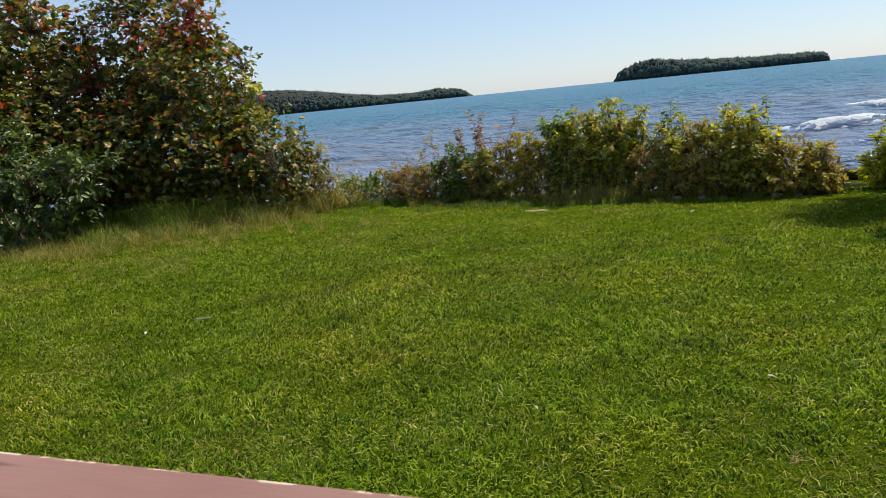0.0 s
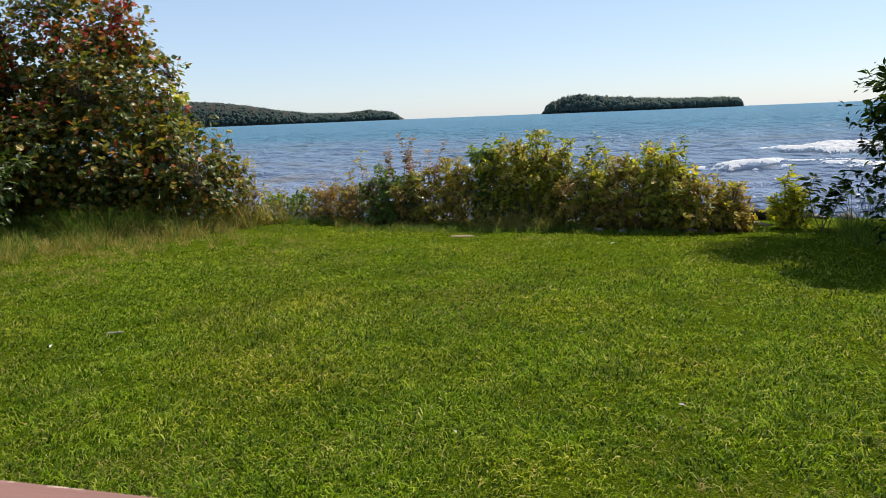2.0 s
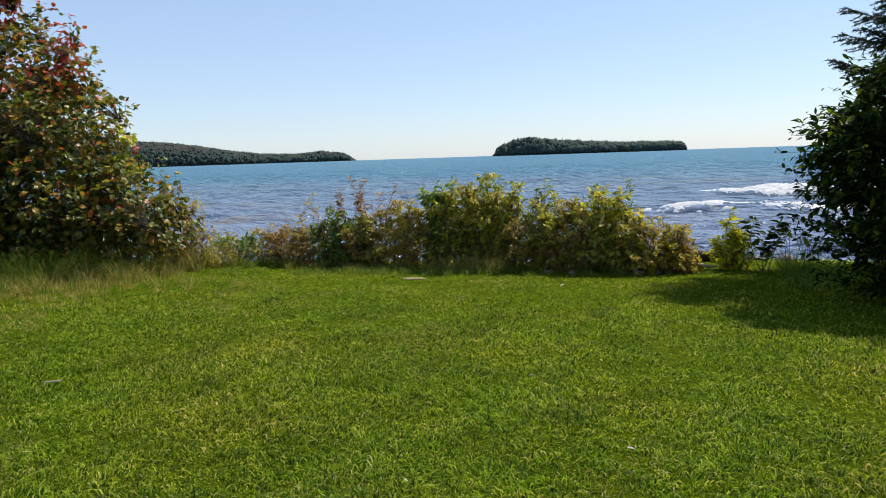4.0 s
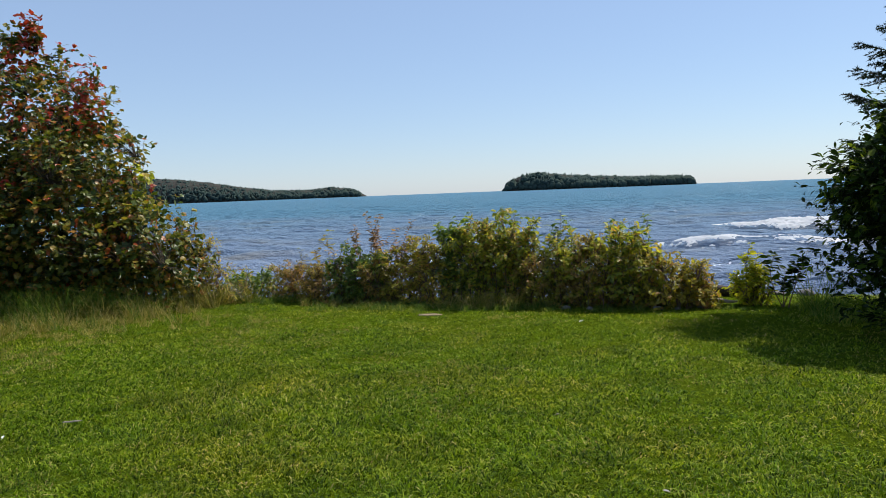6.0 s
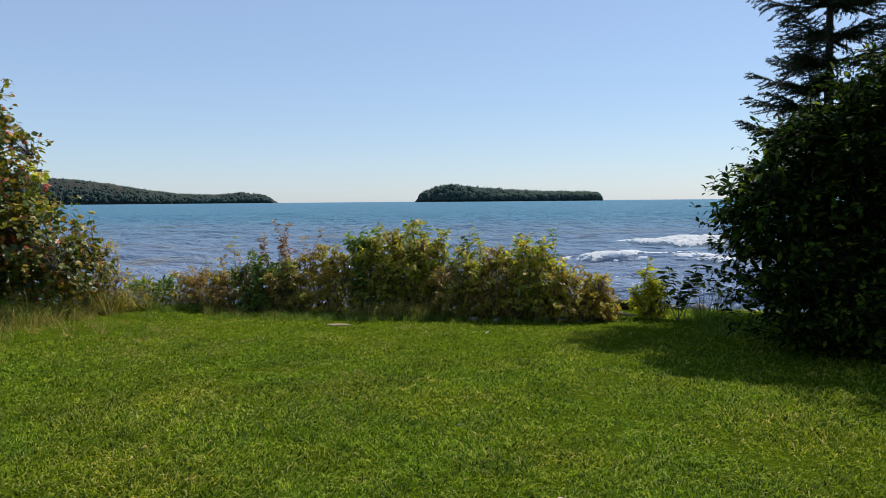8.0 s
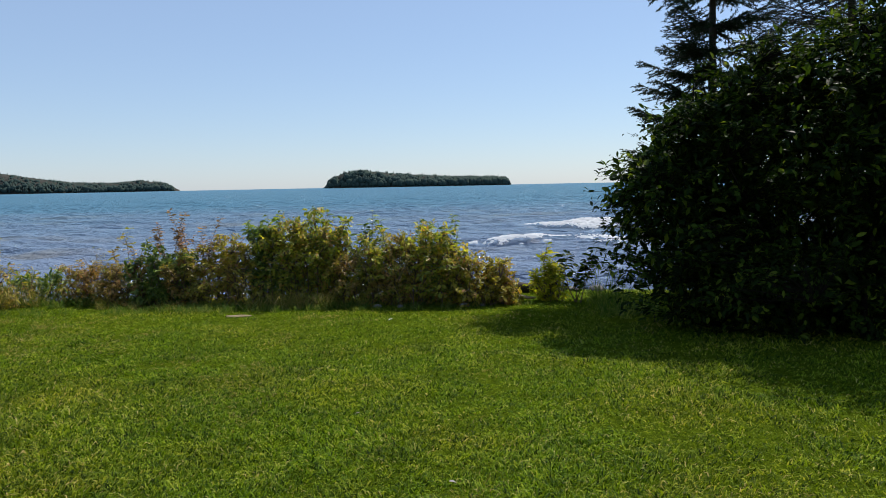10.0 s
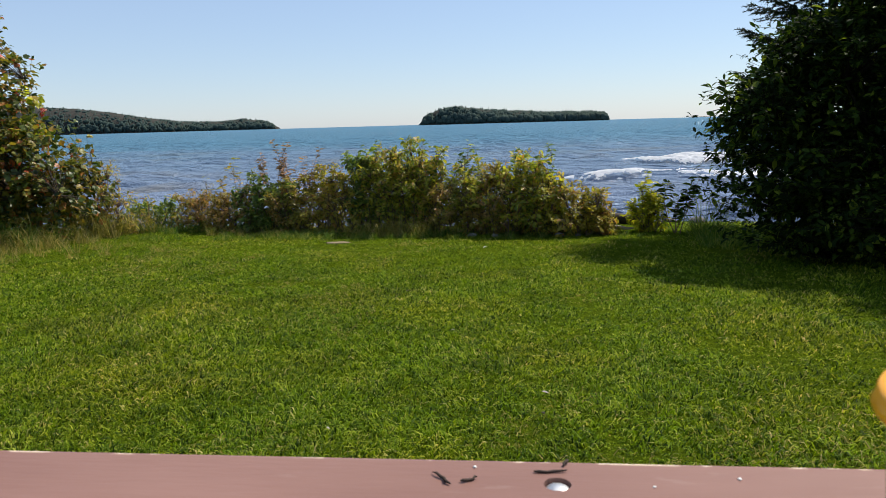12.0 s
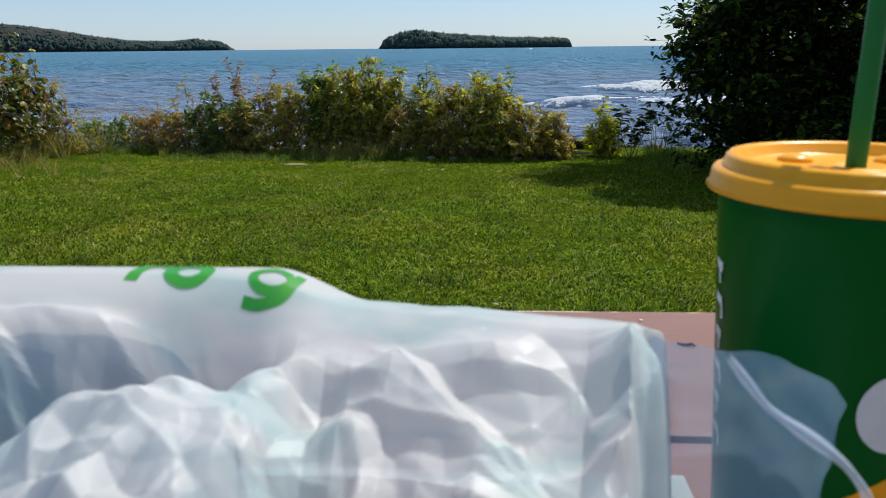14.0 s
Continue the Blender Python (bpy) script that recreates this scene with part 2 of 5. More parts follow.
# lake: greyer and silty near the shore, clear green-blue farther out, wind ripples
def water_material():
    m, nt, b = material("lake_water", 0.9, 0.0)
    geo = nt.nodes.new("ShaderNodeNewGeometry")
    sep = nt.nodes.new("ShaderNodeSeparateXYZ")
    nt.links.new(geo.outputs["Position"], sep.inputs[0])
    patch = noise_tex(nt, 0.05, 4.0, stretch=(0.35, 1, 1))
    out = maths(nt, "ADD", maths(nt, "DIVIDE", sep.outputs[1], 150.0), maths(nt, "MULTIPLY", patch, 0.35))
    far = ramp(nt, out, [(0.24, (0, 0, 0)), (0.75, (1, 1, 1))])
    silt = ramp(nt, noise_tex(nt, 0.16, 3.0, stretch=(0.35, 1, 1)), [(0.54, (0.155, 0.200, 0.290)), (0.70, (0.185, 0.170, 0.150))])
    nt.links.new(mix_colour(nt, far, silt, (0.068, 0.165, 0.245)), b.inputs["Base Color"])
    chop = noise_tex(nt, 1.05, 6.0, stretch=(0.55, 1.0, 1.0), rough=0.60)
    roll = noise_tex(nt, 0.35, 3.0, stretch=(0.5, 1.0, 1.0))
    relief = bump(nt, b, maths(nt, "ADD", chop, maths(nt, "MULTIPLY", roll, 1.6)), 1.0, 1.1)
    gloss = nt.nodes.new("ShaderNodeBsdfGlossy")
    gloss.inputs["Roughness"].default_value = 0.12
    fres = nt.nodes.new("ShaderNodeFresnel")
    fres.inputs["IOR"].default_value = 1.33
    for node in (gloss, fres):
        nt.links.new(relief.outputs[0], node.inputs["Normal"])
    # sky reflection weakened with distance by hand, in place of real wave slopes
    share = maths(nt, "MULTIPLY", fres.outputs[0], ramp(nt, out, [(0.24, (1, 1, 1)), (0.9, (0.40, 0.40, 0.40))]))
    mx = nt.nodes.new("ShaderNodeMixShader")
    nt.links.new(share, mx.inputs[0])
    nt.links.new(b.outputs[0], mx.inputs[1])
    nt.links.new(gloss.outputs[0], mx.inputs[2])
    nt.links.new(mx.outputs[0], nt.nodes["Material Output"].inputs[0])
    return m


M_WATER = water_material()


# brown-red table paint: faded, scuffed, pale where the edge has worn through
def paint_material():
    m, nt, b = material("worn_brown_paint", 0.55, 0.25)
    geo = nt.nodes.new("ShaderNodeNewGeometry")
    base = ramp(nt, noise_tex(nt, 7, 6.0, stretch=(0.35, 1, 1)), [(0.3, (0.170, 0.086, 0.068)), (0.7, (0.235, 0.130, 0.105))])
    scuff = ramp(nt, noise_tex(nt, 90, 4.0, stretch=(0.2, 1, 1)), [(0.66, (0, 0, 0)), (0.74, (1, 1, 1))])
    col = mix_colour(nt, maths(nt, "MULTIPLY", scuff, 0.35), base, (0.30, 0.21, 0.18))
    crack = ramp(nt, noise_tex(nt, 28, 2.0, stretch=(0.12, 1, 1)), [(0.27, (1, 1, 1)), (0.31, (0, 0, 0))])
    col = mix_colour(nt, maths(nt, "MULTIPLY", crack, 0.6), col, (0.05, 0.025, 0.02))
    sep = nt.nodes.new("ShaderNodeSeparateXYZ")
    nt.links.new(geo.outputs["Position"], sep.inputs[0])
    rim = ramp(nt, maths(nt, "ADD", sep.outputs[1], 0.0), [(0.4655, (0, 0, 0)), (0.4685, (1, 1, 1))])
    chips = ramp(nt, noise_tex(nt, 26, 3.0), [(0.53, (0, 0, 0)), (0.58, (1, 1, 1))])
    col = mix_colour(nt, maths(nt, "MULTIPLY", rim, chips), col, (0.62, 0.50, 0.36))
    nt.links.new(col, b.inputs["Base Color"])
    bump(nt, b, noise_tex(nt, 160, 4.0, stretch=(0.15, 1, 1)), 0.25, 0.002)
    return m


M_PAINT = paint_material()


def plastic_film(name, clear, colour=(0.74, 0.74, 0.71), print_tint=(0.42, 0.60, 0.60), glow=0.2):
    """Thin milky film; print on the far side shows through as pale drifts."""
    m, nt, b = material(name, 0.42, 0.34)
    tint = ramp(nt, noise_tex(nt, 13, 3.0, stretch=(1, 1.6, 1)), [(0.48, colour), (0.55, print_tint), (0.59, print_tint), (0.66, colour)])
    nt.links.new(tint, b.inputs["Base Color"])
    bump(nt, b, noise_tex(nt, 90, 4.0, stretch=(1, 2, 1)), 0.05, 0.003)
    t = nt.nodes.new("ShaderNodeBsdfTranslucent")
    nt.links.new(tint, t.inputs["Color"])
    mx = nt.nodes.new("ShaderNodeMixShader")
    mx.inputs[0].default_value = glow
    nt.links.new(b.outputs[0], mx.inputs[1])
    nt.links.new(t.outputs[0], mx.inputs[2])
    tr = nt.nodes.new("ShaderNodeBsdfTransparent")
    m2 = nt.nodes.new("ShaderNodeMixShader")
    m2.inputs[0].default_value = clear
    nt.links.new(mx.outputs[0], m2.inputs[1])
    nt.links.new(tr.outputs[0], m2.inputs[2])
    nt.links.new(m2.outputs[0], nt.nodes["Material Output"].inputs[0])
    return m


M_BAG = plastic_film("white_plastic_film", 0.34, (0.73, 0.735, 0.73), (0.55, 0.67, 0.67), 0.28)
M_HANDLE = plastic_film("thin_plastic_film", 0.66, (0.42, 0.60, 0.86), (0.38, 0.58, 0.80))
M_EDGE = plastic_film("doubled_plastic_film", 0.52, (0.70, 0.76, 0.88), (0.62, 0.70, 0.86))
# dark blue for the added packet that deepens shade in the bag's hollow
M_HOLLOW_SHADE = plain_material("hollow_shade_blue", [(0.3, (0.02, 0.045, 0.10)), (0.7, (0.05, 0.085, 0.16))], 30, 0.8, relief=0.2)
M_WRAP = plain_material("pale_green_paper", [(0.3, (0.12, 0.34, 0.24)), (0.7, (0.30, 0.50, 0.42))], 30, 0.7, relief=0.2)
M_PAPER = plain_material("beige_paper", [(0.3, (0.40, 0.33, 0.26)), (0.7, (0.58, 0.50, 0.42))], 30, 0.8, relief=0.2)
M_PRINT = plain_material("green_print", [(0.3, (0.012, 0.20, 0.035)), (0.7, (0.06, 0.29, 0.02))], 25, 0.5, relief=0)
M_CUP = plain_material("green_cup_card", [(0.3, (0.0, 0.075, 0.008)), (0.7, (0.0, 0.090, 0.012))], 15, 0.30, 0.10, relief=0.03)
M_LID = plain_material("yellow_lid_plastic", [(0.3, (0.76, 0.31, 0.003)), (0.7, (0.84, 0.37, 0.005))], 20, 0.34, 0.3, relief=0.05)
M_STRAW_GREEN = plain_material("green_straw_plastic", [(0.3, (0.004, 0.11, 0.015)), (0.7, (0.008, 0.14, 0.02))], 20, 0.35, relief=0)
M_WHITE = plain_material("white_print", [(0.3, (0.58, 0.58, 0.55)), (0.7, (0.72, 0.72, 0.69))], 20, 0.5, relief=0)
M_STEEL = plain_material("zinc_bolt", [(0.3, (0.45, 0.46, 0.46)), (0.7, (0.70, 0.71, 0.70))], 60, 0.4, relief=0.2, metal=0.8)
M_HOLE = plain_material("dark_bare_wood", [(0.3, (0.02, 0.014, 0.01)), (0.7, (0.06, 0.04, 0.03))], 60, 0.8, relief=0.2)


# ---------- mesh helpers ----------
rng = np.random.default_rng(7)


def mesh_from(name, verts, tris, mat, smooth=False):
    """A mesh from arrays of vertices and of triangles (or quads), quick for many faces."""
    me = bpy.data.meshes.new(name)
    verts, tris = np.asarray(verts, np.float32), np.asarray(tris, np.int32)
    k = tris.shape[1]
    me.vertices.add(len(verts))
    me.vertices.foreach_set("co", verts.ravel())
    me.loops.add(tris.size)
    me.loops.foreach_set("vertex_index", tris.ravel())
    me.polygons.add(len(tris))
    me.polygons.foreach_set("loop_start", np.arange(0, tris.size, k, dtype=np.int32))
    me.polygons.foreach_set("use_smooth", np.full(len(tris), smooth))
    me.update(calc_edges=True)
    me.materials.append(mat)
    return me


def bm_mesh(name, bm, mat, smooth=True):
    me = bpy.data.meshes.new(name)
    bmesh.ops.recalc_face_normals(bm, faces=bm.faces)
    bm.to_mesh(me)
    bm.free()
    for p in me.polygons:
        p.use_smooth = smooth
    me.materials.append(mat)
    return me


def part(name, data, parent, label=""):
    ob = new(name, data)
    ob.parent = parent
    return tagged(ob, label) if label else ob


def thing(name, at, label, category, group="", kind=""):
    ob = new(name)
    ob.location = at
    return tagged(ob, label, category, group, kind)


def tubes(paths, sides=5):
    """Tapered tubes: each path is a list of (point, radius)."""
    vs, fs = [], []
    for path in paths:
        pts = np.array([p for p, _ in path], float)
        for i, (p, r) in enumerate(path):
            d = pts[min(i + 1, len(pts) - 1)] - pts[max(i - 1, 0)]
            d /= max(np.linalg.norm(d), 1e-9)
            a = np.cross(d, (0.31, 0.95, 0.05) if abs(d[2]) > 0.6 else (0, 0, 1))
            a /= max(np.linalg.norm(a), 1e-9)
            b = np.cross(d, a)
            base = len(vs)
            for k in range(sides):
                w = 2 * math.pi * k / sides
                vs.append(pts[i] + r * (math.cos(w) * a + math.sin(w) * b))
            if i:
                for k in range(sides):
                    k2 = (k + 1) % sides
                    fs.append((base - sides + k, base - sides + k2, base + k2, base + k))
    return np.array(vs), np.array(fs)


# leaf shapes: length along x, folded a little at the midrib
OVAL = (np.array([(0, 0, 0), (0.25, 0.17, 0.05), (0.25, -0.17, 0.05), (0.3, 0, 0), (0.62, 0.20, 0.05), (0.62, -0.20, 0.05), (0.65, 0, -0.02), (1, 0, -0.12)]),
        np.array([(0, 3, 1), (0, 2, 3), (3, 6, 1), (6, 4, 1), (3, 2, 6), (2, 5, 6), (6, 7, 4), (6, 5, 7)]))
NARROW = (np.array([(0, 0, 0), (0.4, 0.12, 0.03), (0.4, -0.12, 0.03), (0.45, 0, 0), (0.75, 0.10, 0), (0.75, -0.10, 0), (1, 0, -0.10)]),
          np.array([(0, 3, 1), (0, 2, 3), (3, 4, 1), (3, 2, 5), (3, 6, 4), (3, 5, 6)]))
LOBED = (np.array([(0, 0, 0), (0.10, 0.26, 0.05), (0.38, 0.40, 0.02), (0.62, 0.42, -0.04), (0.62, 0.24, 0.02), (0.80, 0.17, 0.0), (1.02, 0, -0.14),
                   (0.80, -0.17, 0.0), (0.62, -0.24, 0.02), (0.62, -0.42, -0.04), (0.38, -0.40, 0.02), (0.10, -0.26, 0.05), (0.4, 0, -0.03)]),
         np.array([(12, 1, 0), (12, 2, 1), (12, 3, 2), (12, 4, 3), (12, 5, 4), (12, 6, 5), (12, 7, 6), (12, 8, 7), (12, 9, 8), (12, 10, 9), (12, 11, 10), (12, 0, 11)]))


def unit(a):
    return a / np.maximum(np.linalg.norm(a, axis=-1, keepdims=True), 1e-9)


def spread_leaves(name, pos, direction, size, shape, mat, r, tilt=0.40, face=None):
    """One mesh of leaves at pos, pointing along direction."""
    tv, tf = shape
    n = len(pos)
    u = unit(direction)
    up = np.tile((0.0, 0.0, 0.8), (n, 1)) + r.normal(0, tilt, (n, 3))
    if face is not None:
        up = up + face * 0.6
    v = unit(np.cross(up, u))
    w = np.cross(u, v)
    bend = r.uniform(0.4, 1.8, (n, 1))
    wide = r.uniform(0.8, 1.2, (n, 1))
    s = size[:, None]
    verts = (pos[:, None, :] + s[:, :, None] * (tv[None, :, 0:1] * u[:, None, :] + tv[None, :, 1:2] * wide[:, :, None] * v[:, None, :] + tv[None, :, 2:3] * bend[:, :, None] * w[:, None, :]))
    tris = (tf[None, :, :] + (np.arange(n) * len(tv))[:, None, None])
    return mesh_from(name, verts.reshape(-1, 3), tris.reshape(-1, 3), mat)


def crown_points(blobs, n, r, hollow=0.45):
    """Twig ends in a crown made of ellipsoids (x, y, z, rx, ry, rz), uneven at the outside."""
    vol = np.array([b[3] * b[4] * b[5] for b in blobs]) ** 0.75
    which = r.choice(len(blobs), n, p=vol / vol.sum())
    b = np.array(blobs)[which]
    d = unit(r.normal(0, 1, (n, 3)))
    rad = hollow + (1 - hollow) * r.uniform(0, 1, n) ** 0.6
    lump = np.array([noise.noise(Vector(tuple(x * 2.3 + k * 7.0))) for x, k in zip(d, which)])
    rad = rad * (1 + 0.28 * lump) + r.exponential(0.03, n)
    return b[:, :3] + d * b[:, 3:] * rad[:, None], d


def plant(name, at, blobs, twigs, per_twig, leaf, shape, mat, seed, label, category, group="", stems=6, stem_r=0.02, bark=None, twig_len=0.22, droop=0.25, foot=0.12, parts=("stem_work", "foliage"), core=None, shoots=0):
    """A shrub or tree: stems from the foot, twigs to every point of the crown, leaves along the twigs."""
    r = np.random.default_rng(seed)
    bark = bark or M_TWIG
    ob = thing(name, at, label, category, group)
    ends, out = crown_points(blobs, twigs, r)
    ends[:, 2] = np.maximum(ends[:, 2], 0.03)
    zmax = ends[:, 2].max()
    # main stems, each aimed at a part of the crown
    order = r.permutation(len(ends))[:stems]
    paths, nodes = [], []
    for k in order:
        e = ends[k]
        f = np.array((r.normal(0, foot), r.normal(0, foot), -0.05))
        pts = []
        for i in range(7):
            q = i / 6
            p = f * (1 - q) + e * q
            p[:2] -= (e[:2] - f[:2]) * 0.35 * math.sin(math.pi * q) * 0.8
            p += r.normal(0, 0.025, 3) * (0 < i < 6) * zmax * 0.5
            pts.append(p)
            nodes.append(p)
        paths.append([(p, stem_r * (1 - 0.85 * i / 6) * r.uniform(0.85, 1.15)) for i, p in enumerate(pts)])
    nodes = np.array(nodes)
    pos, dirs, face = [], [], []
    for e, d in zip(ends, out):
        dist = np.linalg.norm(nodes - e, axis=1) + 2.0 * np.maximum(nodes[:, 2] - e[2] + 0.08, 0)
        s = nodes[np.argmin(dist)]
        mid = (s + e) / 2 + r.normal(0, 0.03, 3) + np.array((0, 0, 0.04))
        paths.append([(s, 0.0036), (mid, 0.0026), (e, 0.0012)])
        way = unit((e - mid)[None])[0]
        for j in range(per_twig):
            q = r.uniform(0, 1) ** 0.7
            back = min(twig_len, np.linalg.norm(e - mid))
            pos.append(e - way * back * (1 - q) + r.normal(0, 0.012, 3))
            a = unit((way * 0.3 + d * 0.45 + r.normal(0, 0.8, 3) * (1, 1, 0.6))[None])[0]
            a[2] -= droop
            dirs.append(a)
            face.append(d)
    # upright shoots with leaves in pairs, closest at the tip
    for k in range(shoots):
        f = np.array((r.normal(0, 0.45) * blobs[0][3], r.normal(0, 0.35) * blobs[0][4], 0.0))
        h = zmax * r.uniform(0.74, 1.02) * (1 - 0.18 * abs(f[0]) / blobs[0][3])
        lean = np.array((r.normal(0, 0.10), r.normal(0, 0.08), 0))
        pts = [f + lean * h * q * q + np.array((0, 0, h * q)) + r.normal(0, 0.006, 3) for q in np.linspace(0, 1, 6)]
        paths.append([(p, 0.0055 * (1 - 0.75 * i / 5)) for i, p in enumerate(pts)])
        a = r.uniform(0, 6.28)
        for q in np.concatenate([np.arange(0.35, 0.9, 0.045 / h), np.linspace(0.9, 1.0, 4)]):
            c = f + lean * h * q * q + np.array((0, 0, h * q))
            a += 1.75 + r.normal(0, 0.3)
            for turn in (0, math.pi):
                if r.uniform() < 0.12:
                    continue
                d = np.array((math.cos(a + turn), math.sin(a + turn), r.uniform(-0.15, 0.35) + 0.8 * max(q - 0.85, 0) / 0.15))
                pos.append(c)
                dirs.append(d)
                face.append(np.array((0.0, 0.0, 0.6)))
    v, f = tubes(paths, 3)
    part(parts[0], mesh_from(parts[0], v, f, bark, True), ob)
    n = len(pos)
    size = leaf * r.uniform(0.6, 1.25, n)
    if core:
        # older, larger leaves deep inside
        deep, od = crown_points([(*b[:3], b[3] * 0.78, b[4] * 0.78, b[5] * 0.82) for b in blobs], core[0], r, 0.1)
        deep[:, 2] = np.maximum(deep[:, 2], 0.02)
        pos, dirs, face = list(pos) + list(deep), list(dirs) + list(unit(r.normal(0, 1, deep.shape))), list(face) + list(od)
        size = np.concatenate([size, core[1] * r.uniform(0.7, 1.2, len(deep))])
    part(parts[1], spread_leaves(parts[1], np.array(pos), np.array(dirs), size, shape, mat, r, face=np.array(face)), ob)
    return ob


def lawn_z(x, y):
    """Height of the lawn, the bank and the lake bed."""
    z = -0.025 * np.clip(y - 1.5, 0, 7.2)
    edge = 8.55 + 0.12 * np.sin(x * 1.7) + 0.05 * np.clip(-x - 4, 0, 6)
    z = z - 0.34 * np.clip(y - edge, 0, 2.6) ** 1.0 - 0.05 * np.clip(y - edge - 2.6, 0, 60)
    z = z + 0.015 * np.sin(x * 1.1 + 0.4) * np.sin(y * 0.9) + 0.008 * np.sin(x * 3.1) * np.cos(y * 2.3)
    return z


def steps(a, b, near, first, grow):
    """Grid lines from a to b, finest at near."""
    out, s, p = [near], first, near
    while p < b:
        p, s = p + s, s * grow
        out.append(min(p, b))
    s, p = first, near
    while p > a:
        p, s = p - s, s * grow
        out.insert(0, max(p, a))
    return np.array(out)


def sheet(name, xs, ys, height, mat):
    X, Y = np.meshgrid(xs, ys)
    v = np.stack([X, Y, height(X, Y)], -1).reshape(-1, 3)
    nx, ny = len(xs), len(ys)
    i = (np.arange(ny - 1)[:, None] * nx + np.arange(nx - 1)[None]).ravel()
    return mesh_from(name, v, np.stack([i, i + 1, i + nx + 1, i + nx], -1), mat, True)


# ---------- ground and lake ----------
gx = steps(-4800, 4800, -1.0, 0.22, 1.06)
gy = steps(-4800, 4900, 7.0, 0.15, 1.06)
ground = new("ground", sheet("ground", gx, gy, lawn_z, M_GROUND))
tagged(ground, "short green lawn falling to a gravelly lake shore", "lawn", kind="structure")

LAKE = -1.0
BREAKERS = [(24.8, 1.3, 11.5, 0.16, 1.0), (34.0, 4.2, 19.0, 0.22, 2.0), (48.0, 10.0, 26.0, 0.20, 3.0), (17.5, -9.0, -1.0, 0.10, 4.0)]


def wave_z(X, Y):
    Z = np.zeros_like(X)
    g = np.random.default_rng(3)
    for k in range(22):
        length = 0.55 * 1.15 ** k
        ang = g.normal(0.10, 0.62)
        kx, ky = math.sin(ang) * 2 * math.pi / length, math.cos(ang) * 2 * math.pi / length
        amp = 0.135 * length / (2 * math.pi) * math.exp(-max(length - 2.2, 0) / 3.5) * np.clip(length / (3.2 * 0.0062 * Y) - 0.6, 0, 1)
        gust = 0.6 + 0.6 * np.sin(X * 0.9 / length + Y * 0.35 / length + g.uniform(0, 6.28)) * np.sin(Y * 0.6 / length + g.uniform(0, 6.28))
        Z += amp * gust * np.sin(kx * X + ky * Y + g.uniform(0, 6.28))
    for y0, x0, x1, h, s in BREAKERS:
        line = y0 - 0.04 * (X - x0) + 0.25 * np.sin(X * 0.35 + s)
        ends = np.clip((X - x0 + 3) / 4, 0, 1) * np.clip((x1 + 4 - X) / 5, 0, 1)
        d = Y - line
        Z += h * ends * np.exp(-(np.where(d < 0, d / 0.9, d / 1.8)) ** 2)
    return LAKE + Z


wa = np.radians(np.concatenate([np.linspace(-86, -54, 24), np.linspace(-53.6, 20, 270), np.linspace(21, 86, 44)]))
wy = np.concatenate([8.5 * 1.0062 ** np.arange(450), 8.5 * 1.0062 ** 449 * 1.05 ** np.arange(1, 79)])
wy = wy[wy < 4900]
WX, WY = 0.25 + wy[:, None] * np.tan(wa)[None], np.repeat(wy[:, None], len(wa), 1)
i = (np.arange(len(wy) - 1)[:, None] * len(wa) + np.arange(len(wa) - 1)[None]).ravel()
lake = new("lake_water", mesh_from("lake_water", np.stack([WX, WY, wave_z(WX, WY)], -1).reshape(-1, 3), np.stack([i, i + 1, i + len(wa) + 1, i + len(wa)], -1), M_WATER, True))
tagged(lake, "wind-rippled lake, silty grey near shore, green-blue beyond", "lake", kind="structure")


def field(x, y, cell, seed):
    """Smooth random field over the plan, between -1 and 1."""
    g = np.random.default_rng(seed).uniform(-1, 1, (256, 256))
    u, v = x / cell + 90.0, y / cell + 90.0
    i, j = np.floor(u).astype(int), np.floor(v).astype(int)
    a, b = u - i, v - j
    a, b = a * a * (3 - 2 * a), b * b * (3 - 2 * b)
    i, j = i % 255, j % 255
    return g[i, j] * (1 - a) * (1 - b) + g[i + 1, j] * a * (1 - b) + g[i, j + 1] * (1 - a) * b + g[i + 1, j + 1] * a * b


def foam_mesh(x0, x1, y0, s, seed):
    """Broken white water along a wave: a lumpy sheet, torn at its edges."""
    nx, ny = int((x1 - x0) / 0.045), 44
    q, w = np.meshgrid(np.linspace(0, 1, nx), np.linspace(0, 1, ny))
    x = x0 + (x1 - x0) * q
    thick = np.clip(0.75 + 0.4 * np.sin(x * 0.8 + s), 0.3, 1.2) * np.clip((x - x0) / 2.0, 0.12, 1) * np.clip((x1 - x) / 2.5, 0.1, 1)
    y = y0 - 0.04 * (x - x0) + 0.25 * np.sin(x * 0.35 + s) + 0.2 - w * 1.5 * thick
    lump = field(x, y * 2, 0.34, seed) + 0.6 * field(x, y * 2, 0.13, seed + 1) + 0.4 * field(x, y * 2, 0.06, seed + 2)
    z = wave_z(x, y) + 0.05 + thick * (0.24 * np.sin(np.pi * w) ** 0.7 + 0.05 * lump)
    torn = lump + 2.4 * (1 - np.abs(w - 0.42) * 2.1) * np.clip(thick, 0.3, 1)
    i = (np.arange(ny - 1)[:, None] * nx + np.arange(nx - 1)[None])
    keep = (torn[:-1, :-1] > 0.45).ravel()
    f = np.stack([i.ravel(), i.ravel() + 1, i.ravel() + nx + 1, i.ravel() + nx], -1)[keep]
    return mesh_from("foam", np.stack([x, y, z], -1).reshape(-1, 3), f, M_FOAM, True)


for y0, x0, x1, h, s in BREAKERS[:2]:
    ob = new("breaking_wave", foam_mesh(x0, x1, y0, s, int(s) * 10 + 20))
    tagged(ob, "white foaming crest of a breaking wave on the lake", "wave", "breaking waves", "stuff")


